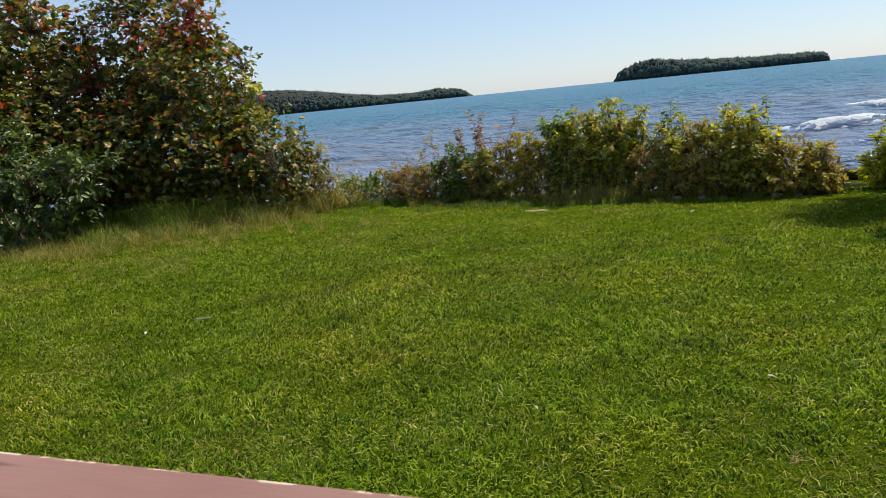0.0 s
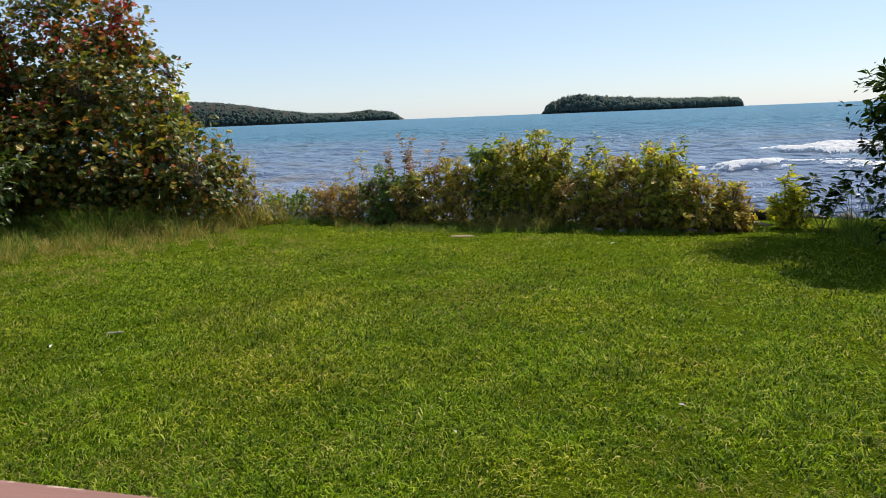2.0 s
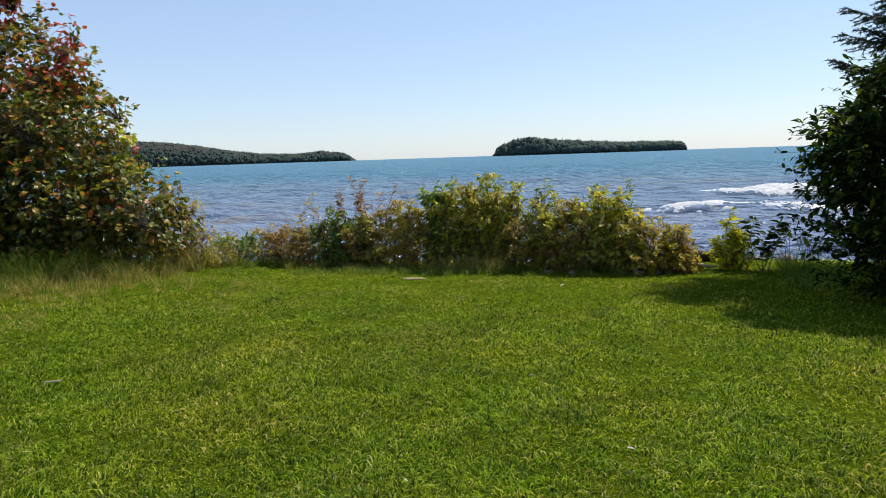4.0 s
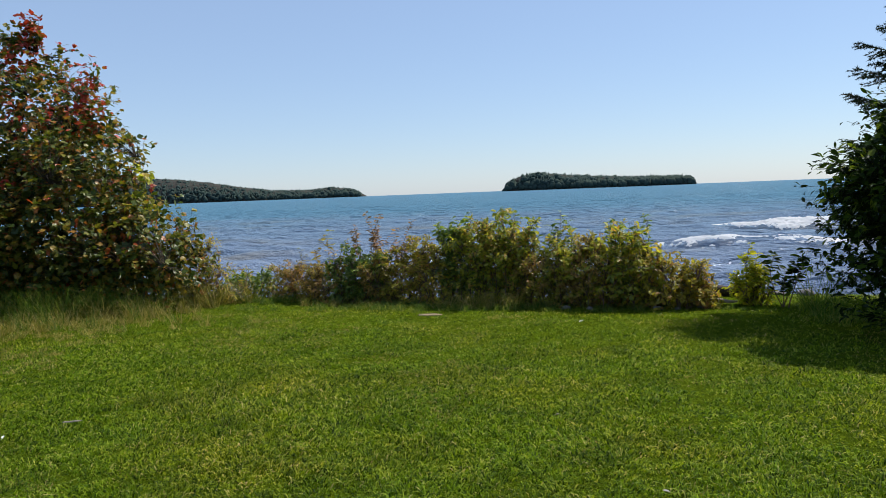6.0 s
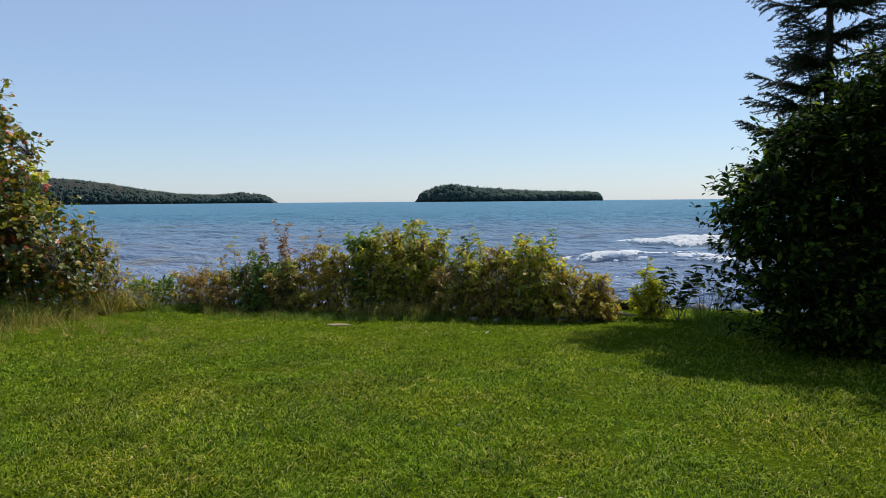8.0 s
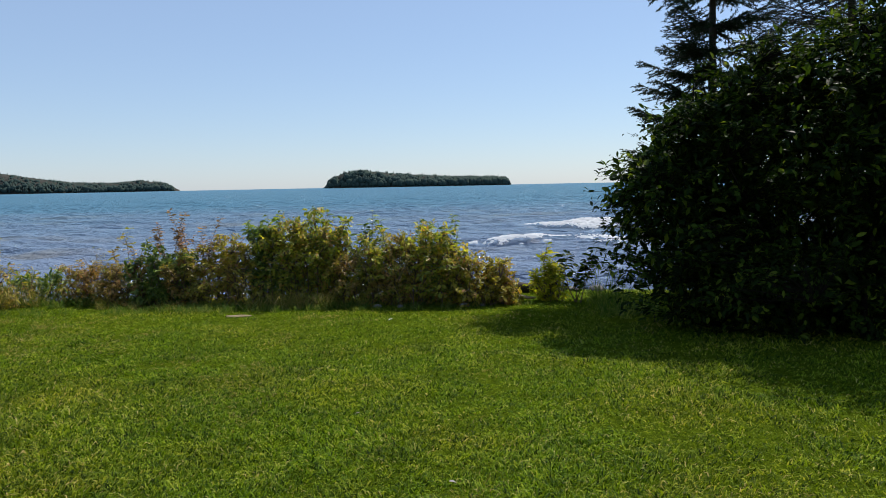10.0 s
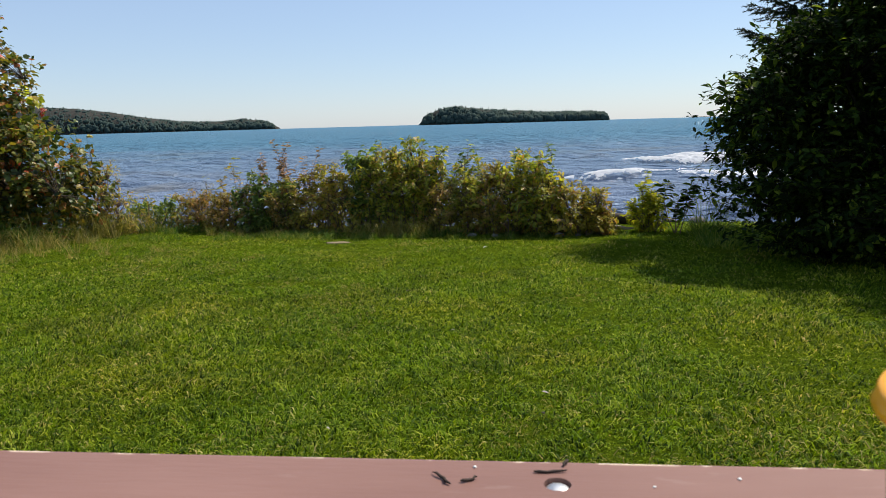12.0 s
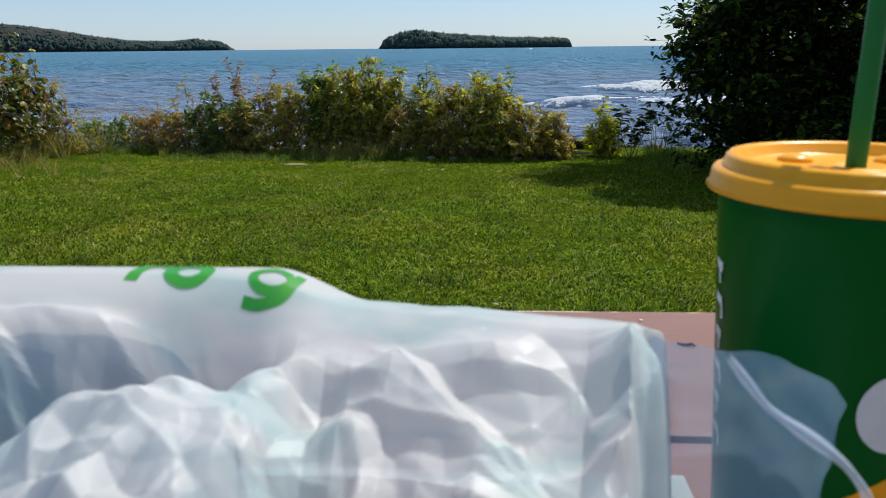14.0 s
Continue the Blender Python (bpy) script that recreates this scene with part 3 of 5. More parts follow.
# ---------- far island and headland ----------
def ridge_land(name, x0, x1, y0, depth, top, trees, tree_h, seed, label, category):
    """Land with a rocky foot and a wood on it; top(q) gives its height along the length."""
    r = np.random.default_rng(seed)
    ob = thing(name, ((x0 + x1) / 2, y0, LAKE), label, category)
    cx = (x0 + x1) / 2
    nx, ny = 90, 14
    q, w = np.meshgrid(np.linspace(0, 1, nx), np.linspace(0, 1, ny))
    face = np.clip(np.sin(np.pi * np.clip(w * 1.0, 0, 1)) * 1.6, 0, 1) ** 0.6
    z = top(q) * face - 2.0 * (face < 0.02)
    X, Y = x0 + (x1 - x0) * q - cx, (w - 0.1) * depth * (0.25 + 0.75 * np.sin(np.pi * np.clip(q, 0.02, 0.98)))
    X = (X + cx) * (1 + Y / y0) - cx
    v = np.stack([X, Y, z], -1).reshape(-1, 3)
    i = (np.arange(ny - 1)[:, None] * nx + np.arange(nx - 1)[None]).ravel()
    part("slope", mesh_from("slope", v, np.stack([i, i + 1, i + nx + 1, i + nx], -1), M_ROCK, True), ob, "dark rocky shore and slope")
    # wood: spiky conifers and round crowns, jittered
    bm = bmesh.new()
    bmesh.ops.create_icosphere(bm, subdivisions=1, radius=1.0)
    rv, rf = np.array([v.co for v in bm.verts]), np.array([[v.index for v in f.verts] for f in bm.faces])
    bm.free()
    k = 7
    cv = np.array([(math.cos(2 * math.pi * j / k) * (1 if j % 2 else 0.7), math.sin(2 * math.pi * j / k) * (1 if j % 2 else 0.7), -0.6) for j in range(k)] + [(0, 0, 1.3)])
    cf = np.array([(j, (j + 1) % k, k) for j in range(k)])
    for tname, tv, tf, share, wide in (("conifer_wood", cv, cf, 0.6, 0.26), ("broadleaf_wood", rv, rf, 0.4, 0.5)):
        n = int(trees * share)
        q = r.uniform(0.004, 0.992, n)
        w = 0.62 * r.uniform(0, 1, n) ** 1.5
        face = np.clip(np.sin(np.pi * w) * 1.6, 0, 1) ** 0.6
        hh = tree_h * r.uniform(0.55, 1.25, n) * np.clip(top(q) / (tree_h * 1.2), 0.25, 1)
        z = np.maximum(top(q) - tree_h * 0.9, 0.4) * face
        X, Y = x0 + (x1 - x0) * q - cx, (w - 0.1) * depth * (0.25 + 0.75 * np.sin(np.pi * np.clip(q, 0.02, 0.98)))
        X = (X + cx) * (1 + Y / y0) - cx
        sc = np.stack([hh * wide * r.uniform(0.8, 1.3, n), hh * wide * r.uniform(0.8, 1.3, n), hh * 0.5], -1)
        v = np.stack([X, Y, z + hh * 0.45], -1)[:, None, :] + tv[None] * sc[:, None, :] * r.uniform(0.75, 1.25, (n, len(tv), 1))
        f = tf[None] + (np.arange(n) * len(tv))[:, None, None]
        tagged(part(tname, mesh_from(tname, v.reshape(-1, 3), f.reshape(-1, 3), M_FOREST, True), ob), kind="stuff")
    return ob


def island_top(q):
    return np.interp(q, (0, 0.06, 0.12, 0.2, 0.38, 0.5, 0.67, 0.9, 0.975, 1), (3, 30, 40, 45, 34, 30, 24, 22, 18, 4))


def head_top(q):
    return np.interp(q, (0, 0.3, 0.5, 0.604, 0.667, 0.728, 0.788, 0.847, 0.905, 0.943, 0.98, 1), (66, 160, 148, 142, 128, 103, 71, 46, 41, 51, 37, 4))


ridge_land("island", -278, 221, 2000, 150, island_top, 2600, 15, 41, "long low wooded island with a dark rocky shore", "island")
ridge_land("headland", -4290, -1155, 3500, 700, head_top, 8000, 19, 42, "long wooded headland with dark green hills across the lake", "headland")


# ---------- shrubs and trees at the lawn's edge ----------
def foot_at(x, y):
    return (x, y, float(lawn_z(np.float64(x), np.float64(y))))


# tall turning shrub on the west side of the lawn, several stems
plant("viburnum_shrub", foot_at(-6.5, 7.9),
      [(-0.1, 0.0, 2.2, 0.95, 0.9, 1.0), (0.75, -0.3, 1.5, 0.85, 0.8, 0.85), (1.35, -0.35, 0.85, 0.75, 0.7, 0.6), (-0.9, -0.5, 1.5, 1.0, 0.9, 0.9), (0.2, -0.8, 0.9, 1.2, 0.7, 0.7), (1.9, -0.3, 0.5, 0.45, 0.5, 0.4), (0.3, -0.2, 0.45, 1.7, 0.8, 0.5), (-0.8, -0.4, 0.6, 1.0, 0.8, 0.6),
       (0.5, 0.3, 0.22, 1.7, 0.5, 0.26), (-0.9, 0.2, 0.25, 1.2, 0.5, 0.3), (0.86, -0.1, 2.75, 0.13, 0.1, 0.14), (0.70, -0.1, 2.50, 0.16, 0.1, 0.16), (0.05, -0.1, 3.30, 0.18, 0.15, 0.24), (-0.15, -0.1, 3.1, 0.3, 0.2, 0.3), (0.95, -0.2, 2.25, 0.2, 0.2, 0.25)],
      4700, 5, 0.068, LOBED, M_TURN, 101, "tall wild shrub turning red and yellow, with bare inner stems", "shrub", core=(6800, 0.08), stems=26, stem_r=0.024, bark=M_BARK, twig_len=0.3, foot=0.5,
      )
plant("viburnum_shrub", foot_at(-8.3, 7.2),
      [(0.0, 0.0, 2.3, 1.1, 1.0, 1.1), (-0.6, -0.3, 1.2, 1.1, 0.9, 1.0), (0.7, -0.6, 1.0, 1.0, 0.8, 0.8)],
      1500, 5, 0.085, LOBED, M_TURN, 102, "tall wild shrub turning red and yellow, with bare inner stems", "shrub", core=(2400, 0.11), stems=20, stem_r=0.024, bark=M_BARK, twig_len=0.3, foot=0.5)
plant("green_shrub", foot_at(-6.55, 5.75),
      [(0, 0, 0.55, 0.75, 0.6, 0.5), (-0.6, 0.1, 0.9, 0.6, 0.5, 0.6), (0.5, 0.2, 0.75, 0.4, 0.4, 0.35)],
      420, 7, 0.095, OVAL, M_SHADEGREEN, 103, "leafy green shrub with large oval leaves at the lawn edge", "shrub", stems=12, stem_r=0.012, foot=0.25)
plant("yellowing_shrub", foot_at(-4.45, 7.85),
      [(0, 0, 0.45, 0.38, 0.35, 0.38), (0.25, 0.1, 0.25, 0.35, 0.3, 0.25)],
      170, 6, 0.06, NARROW, M_ORANGE, 104, "low shrub with yellow-brown leaves among dry grass", "shrub", stems=8, stem_r=0.008, foot=0.12)
# sprig that stands clear of the tall shrub
plant("sapling", foot_at(-5.03, 7.6), [(0.0, 0.0, 1.52, 0.16, 0.16, 0.22), (0.0, 0.0, 1.1, 0.22, 0.2, 0.25)],
      26, 6, 0.085, LOBED, M_BUSH, 105, "slender young sapling with light green leaves", "sapling", stems=2, stem_r=0.012, foot=0.03, twig_len=0.15)

# the row of bushes between lawn and lake
ROW = [  # x, y, half width, height, kind
    (-4.25, 8.42, 0.22, 0.34, "thin_green"), (-3.98, 8.36, 0.25, 0.38, "thin_green"), (-3.62, 8.30, 0.25, 0.38, "thin_brown"), (-3.35, 8.22, 0.30, 0.42, "brown"),
    (-3.05, 8.15, 0.30, 0.45, "brown"), (-2.72, 8.12, 0.27, 0.56, "green"), (-2.48, 8.10, 0.26, 0.62, "green"), (-2.30, 8.02, 0.28, 0.48, "brown"),
    (-2.02, 8.02, 0.32, 0.55, "orange"), (-1.75, 8.02, 0.31, 0.66, "orange"), (-1.49, 8.03, 0.20, 0.84, "green"), (-1.24, 7.98, 0.31, 0.94, "bush"),
    (-0.97, 7.90, 0.31, 0.96, "bush"), (-0.74, 7.85, 0.24, 0.82, "bush"), (-0.50, 7.74, 0.29, 0.62, "brown"), (-0.24, 7.70, 0.27, 0.72, "bush"),
    (0.00, 7.64, 0.30, 0.72, "brown"), (0.22, 7.61, 0.32, 0.79, "bush"), (0.45, 7.56, 0.28, 0.67, "bush"), (0.68, 7.50, 0.30, 0.50, "orange"),
    (0.90, 7.48, 0.25, 0.38, "orange"), (1.04, 7.46, 0.16, 0.26, "orange"),
]
LOOKS = {
    "bush": (M_BUSH, OVAL, 0.054, "dense wild bush with olive and yellow-green leaves", 1.0),
    "orange": (M_ORANGE, OVAL, 0.050, "wild bush with yellowing olive autumn leaves", 1.0),
    "brown": (M_BROWN, OVAL, 0.046, "wild bush with browning leaves on reddish stems", 0.95),
    "green": (M_GREEN, OVAL, 0.062, "wild bush with larger dark green leaves", 0.85),
    "thin_green": (M_GREEN, OVAL, 0.066, "open low bush with dark green leaves at the water", 0.4),
    "thin_brown": (M_BROWN, OVAL, 0.056, "open twiggy low bush with few brown leaves", 0.45),
}
for i, (x, y, rx, h, look_kind) in enumerate(ROW):
    mat, shape, size, label, dense = LOOKS[look_kind]
    blobs = [(0, 0, h * 0.22, rx * 1.15, rx * 0.95, h * 0.24), (0, -0.03, h * 0.50, rx * 1.12, rx * 0.95, h * 0.28), (rx * 0.1, 0, h * 0.78, rx * 0.72, rx * 0.65, h * 0.17)]
    q = np.random.default_rng(900 + i)
    for k in range(5):
        blobs.append((q.uniform(-0.9, 0.9) * rx, q.uniform(-0.7, 0.3) * rx, h * q.uniform(0.60, 1.08), rx * 0.26, rx * 0.26, 0.09))
    plant("wild_bush", foot_at(x, y), blobs, int(1280 * rx * h * dense), 10, size, shape, mat, 200 + i, label, "bush", "bushes along the shore",
          stems=9 if dense < 0.6 else 14, stem_r=0.007, foot=rx * 0.35, twig_len=0.14, droop=0.32, shoots=1 if dense < 0.9 else 3)


def sprig(name, at, tips, leaf, shape, mat, seed, label, category, start=0.35, gap=0.035, stem=0.006, bark=None, droop=0.0):
    """A few stems that fork from the foot to given tips, with leaves in pairs along their upper part."""
    r = np.random.default_rng(seed)
    ob = thing(name, at, label, category)
    paths, pos, dirs = [], [], []

    def grow(a, e, first, radius):
        bow = np.array((*r.normal(0, 0.05, 2), 0.02)) * np.linalg.norm(e - a)
        pts = [a + (e - a) * q + bow * math.sin(math.pi * q) + r.normal(0, 0.004, 3) for q in np.linspace(0, 1, 7)]
        paths.append([(p, radius * (1 - 0.8 * i / 6)) for i, p in enumerate(pts)])
        n = max(int(np.linalg.norm(e - a) * (1 - first) / gap), 3)
        turn = r.uniform(0, 6.28)
        for q in np.linspace(first, 1, n):
            c = a + (e - a) * q + bow * math.sin(math.pi * q)
            turn += 1.6 + r.normal(0, 0.4)
            for half in (0, math.pi):
                if r.uniform() < 0.2:
                    continue
                pos.append(c)
                dirs.append(np.array((math.cos(turn + half), math.sin(turn + half), r.uniform(-0.2, 0.5) - droop)))
        return pts

    for tip in tips:
        e = np.array(tip, float)
        main = grow(np.array((*r.normal(0, 0.025, 2), -0.04)), e, start, stem)
        for k in range(3):
            p = main[int(r.integers(2, 6))]
            grow(p, p + (e - p) * r.uniform(0.4, 0.8) + r.normal(0, 0.05, 3), 0.25, stem * 0.5)
    v, f = tubes(paths, 4)
    part("stem_work", mesh_from("stem_work", v, f, bark or M_TWIG, True), ob)
    size = leaf * r.uniform(0.6, 1.25, len(pos))
    part("foliage", spread_leaves("foliage", np.array(pos), np.array(dirs), size, shape, mat, r), ob)
    return ob


sprig("dry_shrub", foot_at(-2.42, 8.16), [(-0.24, 0, 0.88), (-0.10, 0, 1.03), (0.07, 0.03, 1.00), (0.26, 0, 0.84), (0.45, -0.02, 0.93), (0.0, 0.05, 0.86)], 0.055, OVAL, M_DRY, 211,
      "dry reddish shrub with thin nearly bare twigs", "shrub", 0.45, 0.02)
sprig("wild_stalk", foot_at(-3.03, 8.18), [(0.0, 0, 0.76), (0.10, 0, 0.66), (-0.12, 0, 0.60)], 0.066, OVAL, M_BROWN, 212, "thin dark wild stalk with a leafy top", "plant", 0.72)
sprig("wild_stalk", foot_at(-3.38, 8.28), [(0.0, 0, 0.58), (0.02, 0.02, 0.48)], 0.04, NARROW, M_BROWN, 213, "thin dark upright seed stalk", "plant", 0.8)
sprig("wild_stalk", foot_at(-2.75, 8.22), [(-0.02, 0, 0.72), (-0.10, 0, 0.62)], 0.06, OVAL, M_BROWN, 214, "thin dark wild stalk with a leafy top", "plant", 0.7)
sprig("leafy_sprout", foot_at(-0.31, 7.88), [(0.0, 0, 0.96), (-0.09, 0, 0.82), (0.08, 0, 0.86), (-0.16, 0, 0.72)], 0.078, OVAL, M_GREEN, 215, "upright leafy green sprout above the bushes", "plant", 0.45, 0.04)
sprig("leafy_sprout", foot_at(0.52, 7.78), [(0.0, 0, 0.90), (0.06, 0, 0.72), (0.10, 0, 0.62)], 0.058, OVAL, M_GREEN, 216, "slender upright leafy sprout above the bushes", "plant", 0.4, 0.03)
sprig("leafy_sprout", foot_at(-0.80, 7.98), [(0.0, 0, 0.97), (0.17, 0, 0.88), (-0.15, 0, 0.99)], 0.078, OVAL, M_GREEN, 217, "upright leafy green sprout above the bushes", "plant", 0.6, 0.04)
sprig("leafy_sprout", foot_at(-1.45, 8.08), [(0.0, 0, 0.94), (-0.09, 0, 0.86), (0.14, 0, 0.98)], 0.078, OVAL, M_GREEN, 218, "upright leafy green sprout above the bushes", "plant", 0.5, 0.04)
sprig("leafy_sprout", foot_at(0.24, 7.80), [(0.0, 0, 0.84), (0.14, 0, 0.80), (-0.06, 0, 0.80)], 0.072, OVAL, M_GREEN, 219, "upright leafy green sprout above the bushes", "plant", 0.6, 0.04)

plant("yellow_shrub", foot_at(1.52, 7.62), [(-0.02, 0, 0.14, 0.19, 0.17, 0.16), (0.05, 0, 0.26, 0.14, 0.13, 0.10)],
      130, 7, 0.05, OVAL, M_YELLOW, 301, "low leafy base of the small shore shrub", "shrub", stems=8, stem_r=0.006, foot=0.06, twig_len=0.1)
sprig("yellow_shrub", foot_at(1.50, 7.60), [(-0.01, 0, 0.60), (-0.14, 0, 0.34), (-0.18, -0.03, 0.28), (0.05, 0, 0.50), (-0.07, 0.04, 0.47), (0.14, 0, 0.36), (0.02, -0.06, 0.40)], 0.056, OVAL, M_YELLOW, 303,
      "small bright yellow-green shrub with upright shoots by the shore", "shrub", 0.22, 0.013)
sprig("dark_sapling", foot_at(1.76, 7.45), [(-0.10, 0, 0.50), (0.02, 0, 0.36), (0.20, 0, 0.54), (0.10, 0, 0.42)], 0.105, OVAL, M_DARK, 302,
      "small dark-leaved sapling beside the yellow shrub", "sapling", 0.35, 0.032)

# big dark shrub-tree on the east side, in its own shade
# blobs far right and high are out of view, added to shape the shadow
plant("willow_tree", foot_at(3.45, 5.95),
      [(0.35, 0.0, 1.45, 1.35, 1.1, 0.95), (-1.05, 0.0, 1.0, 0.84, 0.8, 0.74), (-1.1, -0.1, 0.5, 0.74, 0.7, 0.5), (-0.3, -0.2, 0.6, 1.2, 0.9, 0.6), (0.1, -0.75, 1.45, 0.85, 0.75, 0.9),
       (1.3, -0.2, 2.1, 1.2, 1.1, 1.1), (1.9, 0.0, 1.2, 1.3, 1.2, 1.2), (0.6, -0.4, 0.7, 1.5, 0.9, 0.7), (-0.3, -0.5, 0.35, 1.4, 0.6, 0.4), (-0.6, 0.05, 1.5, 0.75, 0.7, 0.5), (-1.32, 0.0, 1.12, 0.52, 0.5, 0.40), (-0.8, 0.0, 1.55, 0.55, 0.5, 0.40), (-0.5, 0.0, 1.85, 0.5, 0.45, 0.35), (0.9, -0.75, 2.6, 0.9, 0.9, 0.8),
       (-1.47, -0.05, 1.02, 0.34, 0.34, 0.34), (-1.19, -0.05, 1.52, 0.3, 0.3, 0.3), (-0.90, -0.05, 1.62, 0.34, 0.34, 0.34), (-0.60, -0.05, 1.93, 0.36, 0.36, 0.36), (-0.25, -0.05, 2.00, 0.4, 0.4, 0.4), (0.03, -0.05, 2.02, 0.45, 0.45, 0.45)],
      8200, 9, 0.058, OVAL, M_DARK, 303, "large dense broadleaf shrub tree casting shade, deep shade in its colours", "tree", core=(12500, 0.10), stems=30, stem_r=0.03, bark=M_SHADEBARK, twig_len=0.3, foot=0.45, parts=("limb_work", "crown"))


def spruce(at, height, reach, wide, seed, label, thick=330):
    """A spruce: straight trunk, tiers of boughs with side twigs, and needles all along them."""
    r = np.random.default_rng(seed)
    ob = thing("spruce_tree", at, label, "tree")
    v, f = tubes([[((0, 0, -0.1), 0.075), ((0.01, 0, height * 0.4), 0.05), ((0, 0.01, height * 0.75), 0.028), ((0, 0, height), 0.006)]], 9)
    part("trunk", mesh_from("trunk", v, f, M_BARK, True), ob, "straight dark bark trunk")
    paths, npos, ndir = [], [], []
    z = 0.35
    while z < height - 0.15:
        k = 1 - z / height
        for j in range(r.integers(8, 12)):
            a = r.uniform(0, 2 * math.pi)
            length = min(reach * (0.12 + k ** 0.85), wide) * r.uniform(0.5, 1.4)
            d = np.array((math.cos(a), math.sin(a), 0.0))
            pts = [np.array((0, 0, z)) + d * length * q + np.array((0, 0, length * (-0.02 * q + 0.30 * q * q))) + r.normal(0, 0.008, 3) for q in np.linspace(0, 1, 6)]
            paths.append([(p, 0.013 * (1 - 0.85 * i / 5)) for i, p in enumerate(pts)])
            side = np.array((-d[1], d[0], 0))
            segs = [(pts[i], pts[i + 1]) for i in range(1, 5)]
            for q in np.arange(0.12, 1.0, 0.05):
                p = pts[0] + (pts[5] - pts[0]) * q
                p[2] = np.interp(q, np.linspace(0, 1, 6), [w[2] for w in pts])
                for sgn in (-1, 1):
                    tl = length * 0.38 * (1.15 - q) * r.uniform(0.6, 1.2) + 0.05
                    e = p + (d * 0.75 + side * sgn * 0.8) * tl + np.array((0, 0, tl * r.uniform(-0.55, 0.25)))
                    paths.append([(p, 0.004), (e, 0.0015)])
                    segs.append((p, e))
            for p, e in segs:
                n = int(np.linalg.norm(e - p) * thick) + 4
                q = r.uniform(0, 1, n)[:, None]
                npos.append(p + (e - p) * q)
                way = unit((e - p)[None])[0]
                ndir.append(unit(way * 0.7 + r.normal(0, 0.55, (n, 3)) + np.array((0, 0, 0.15))))
        z += r.uniform(0.20, 0.30)
    v, f = tubes(paths, 3)
    part("bough_work", mesh_from("bough_work", v, f, M_BARK, True), ob)
    p, d = np.vstack(npos), np.vstack(ndir)
    n = len(p)
    s = unit(np.cross(d, r.normal(0, 1, (n, 3)))) * 0.0042
    ln = r.uniform(0.022, 0.04, (n, 1))
    vv = np.stack([p - s, p + s, p + d * ln], 1).reshape(-1, 3)
    part("needle_cover", mesh_from("needle_cover", vv, np.arange(3 * n).reshape(-1, 3), M_NEEDLE), ob)
    return ob


spruce(foot_at(3.33, 8.05), 4.6, 1.5, 0.62, 401, "dark green spruce with spreading boughs behind the broadleaf shrub", 230)
spruce(foot_at(4.9, 8.2), 5.2, 1.7, 1.3, 402, "taller dark spruce standing close beside the other one", 60)


# ---------- grasses ----------
def blades(name, x, y, length, width, lean, mat, r, label, category, base_z=None, flow=None, simple=False):
    """Grass blades bent once, five points each; simple ones are straight, three points each."""
    n = len(x)
    z = lawn_z(x, y) if base_z is None else base_z
    a = r.uniform(0, 2 * math.pi, n)
    side = np.stack([np.cos(a), np.sin(a), np.zeros(n)], -1) * (width / 2)[:, None]
    b = r.uniform(0, 2 * math.pi, n) if flow is None else flow
    d = np.stack([np.cos(b), np.sin(b), np.zeros(n)], -1)
    p = np.stack([x, y, z - 0.004], -1)
    up = np.array((0, 0, 1.0))
    mid = p + up * (length * 0.6)[:, None] + d * (length * lean * 0.35)[:, None]
    tip = p + up * (length * np.clip(1 - 0.35 * lean, 0.3, 1))[:, None] + d * (length * lean)[:, None]
    if simple:
        ob = new(name, mesh_from(name, np.stack([p - side, p + side, tip], 1).reshape(-1, 3), np.arange(3 * n).reshape(-1, 3), mat))
        return tagged(ob, label, category, kind="stuff")
    v = np.stack([p - side, p + side, mid + side * 0.75, mid - side * 0.75, tip], 1).reshape(-1, 3)
    o = (np.arange(n) * 5)[:, None]
    t = np.concatenate([o + np.array([0, 1, 2]), o + np.array([0, 2, 3]), o + np.array([3, 2, 4])], 0)
    ob = new(name, mesh_from(name, v, t, mat))
    return tagged(ob, label, category, kind="stuff")


def lawn_area(r, count, y0, y1, power):
    """Random places on the lawn with their clump value, thinner between the clumps."""
    y = y0 + (y1 - y0) * r.uniform(0, 1, count) ** power
    x = -0.37 * y + np.clip(r.normal(0, 0.56, count), -1.6, 1.6) * (1.3 + 0.95 * np.abs(y))
    clump = 0.6 * field(x, y, 0.11, 1) + 0.5 * field(x, y, 0.045, 2) + 0.4 * field(x, y, 0.4, 3)
    keep = ~((x < -5.6) & (y > 5.6)) & (clump + r.uniform(-0.5, 0.9, count) > -0.6)
    keep &= (y > y0 + 1.6 * r.uniform(0, 1, count)) if y0 > 0 else (y < y1 - 1.8 * r.uniform(0, 1, count))
    return x[keep], y[keep], clump[keep]


r = np.random.default_rng(11)
for count, y0, y1, power, simple in ((400000, -0.6, 6.2, 1.0, False), (340000, -0.6, 6.0, 0.9, True), (360000, 3.4, 8.6, 0.95, True)):
    gx_, gy_, clump = lawn_area(r, count, y0, y1, power)
    n = len(gx_)
    flow = 2.6 * field(gx_, gy_, 0.30, 4) + 2.2 * field(gx_, gy_, 0.06, 5) + r.normal(0, 1.5, n)
    tall = np.clip(1.05 + 0.75 * clump, 0.3, 2.0)
    blades("lawn_grass", gx_, gy_, r.uniform(0.012, 0.032, n) * tall * (0.8 if simple else 1.0), 0.0040 + 0.0008 * np.abs(gy_), r.uniform(0.4, 1.9, n), M_GRASS, r, "short mown green lawn grass with straw-coloured bits", "grass", flow=flow, simple=simple)

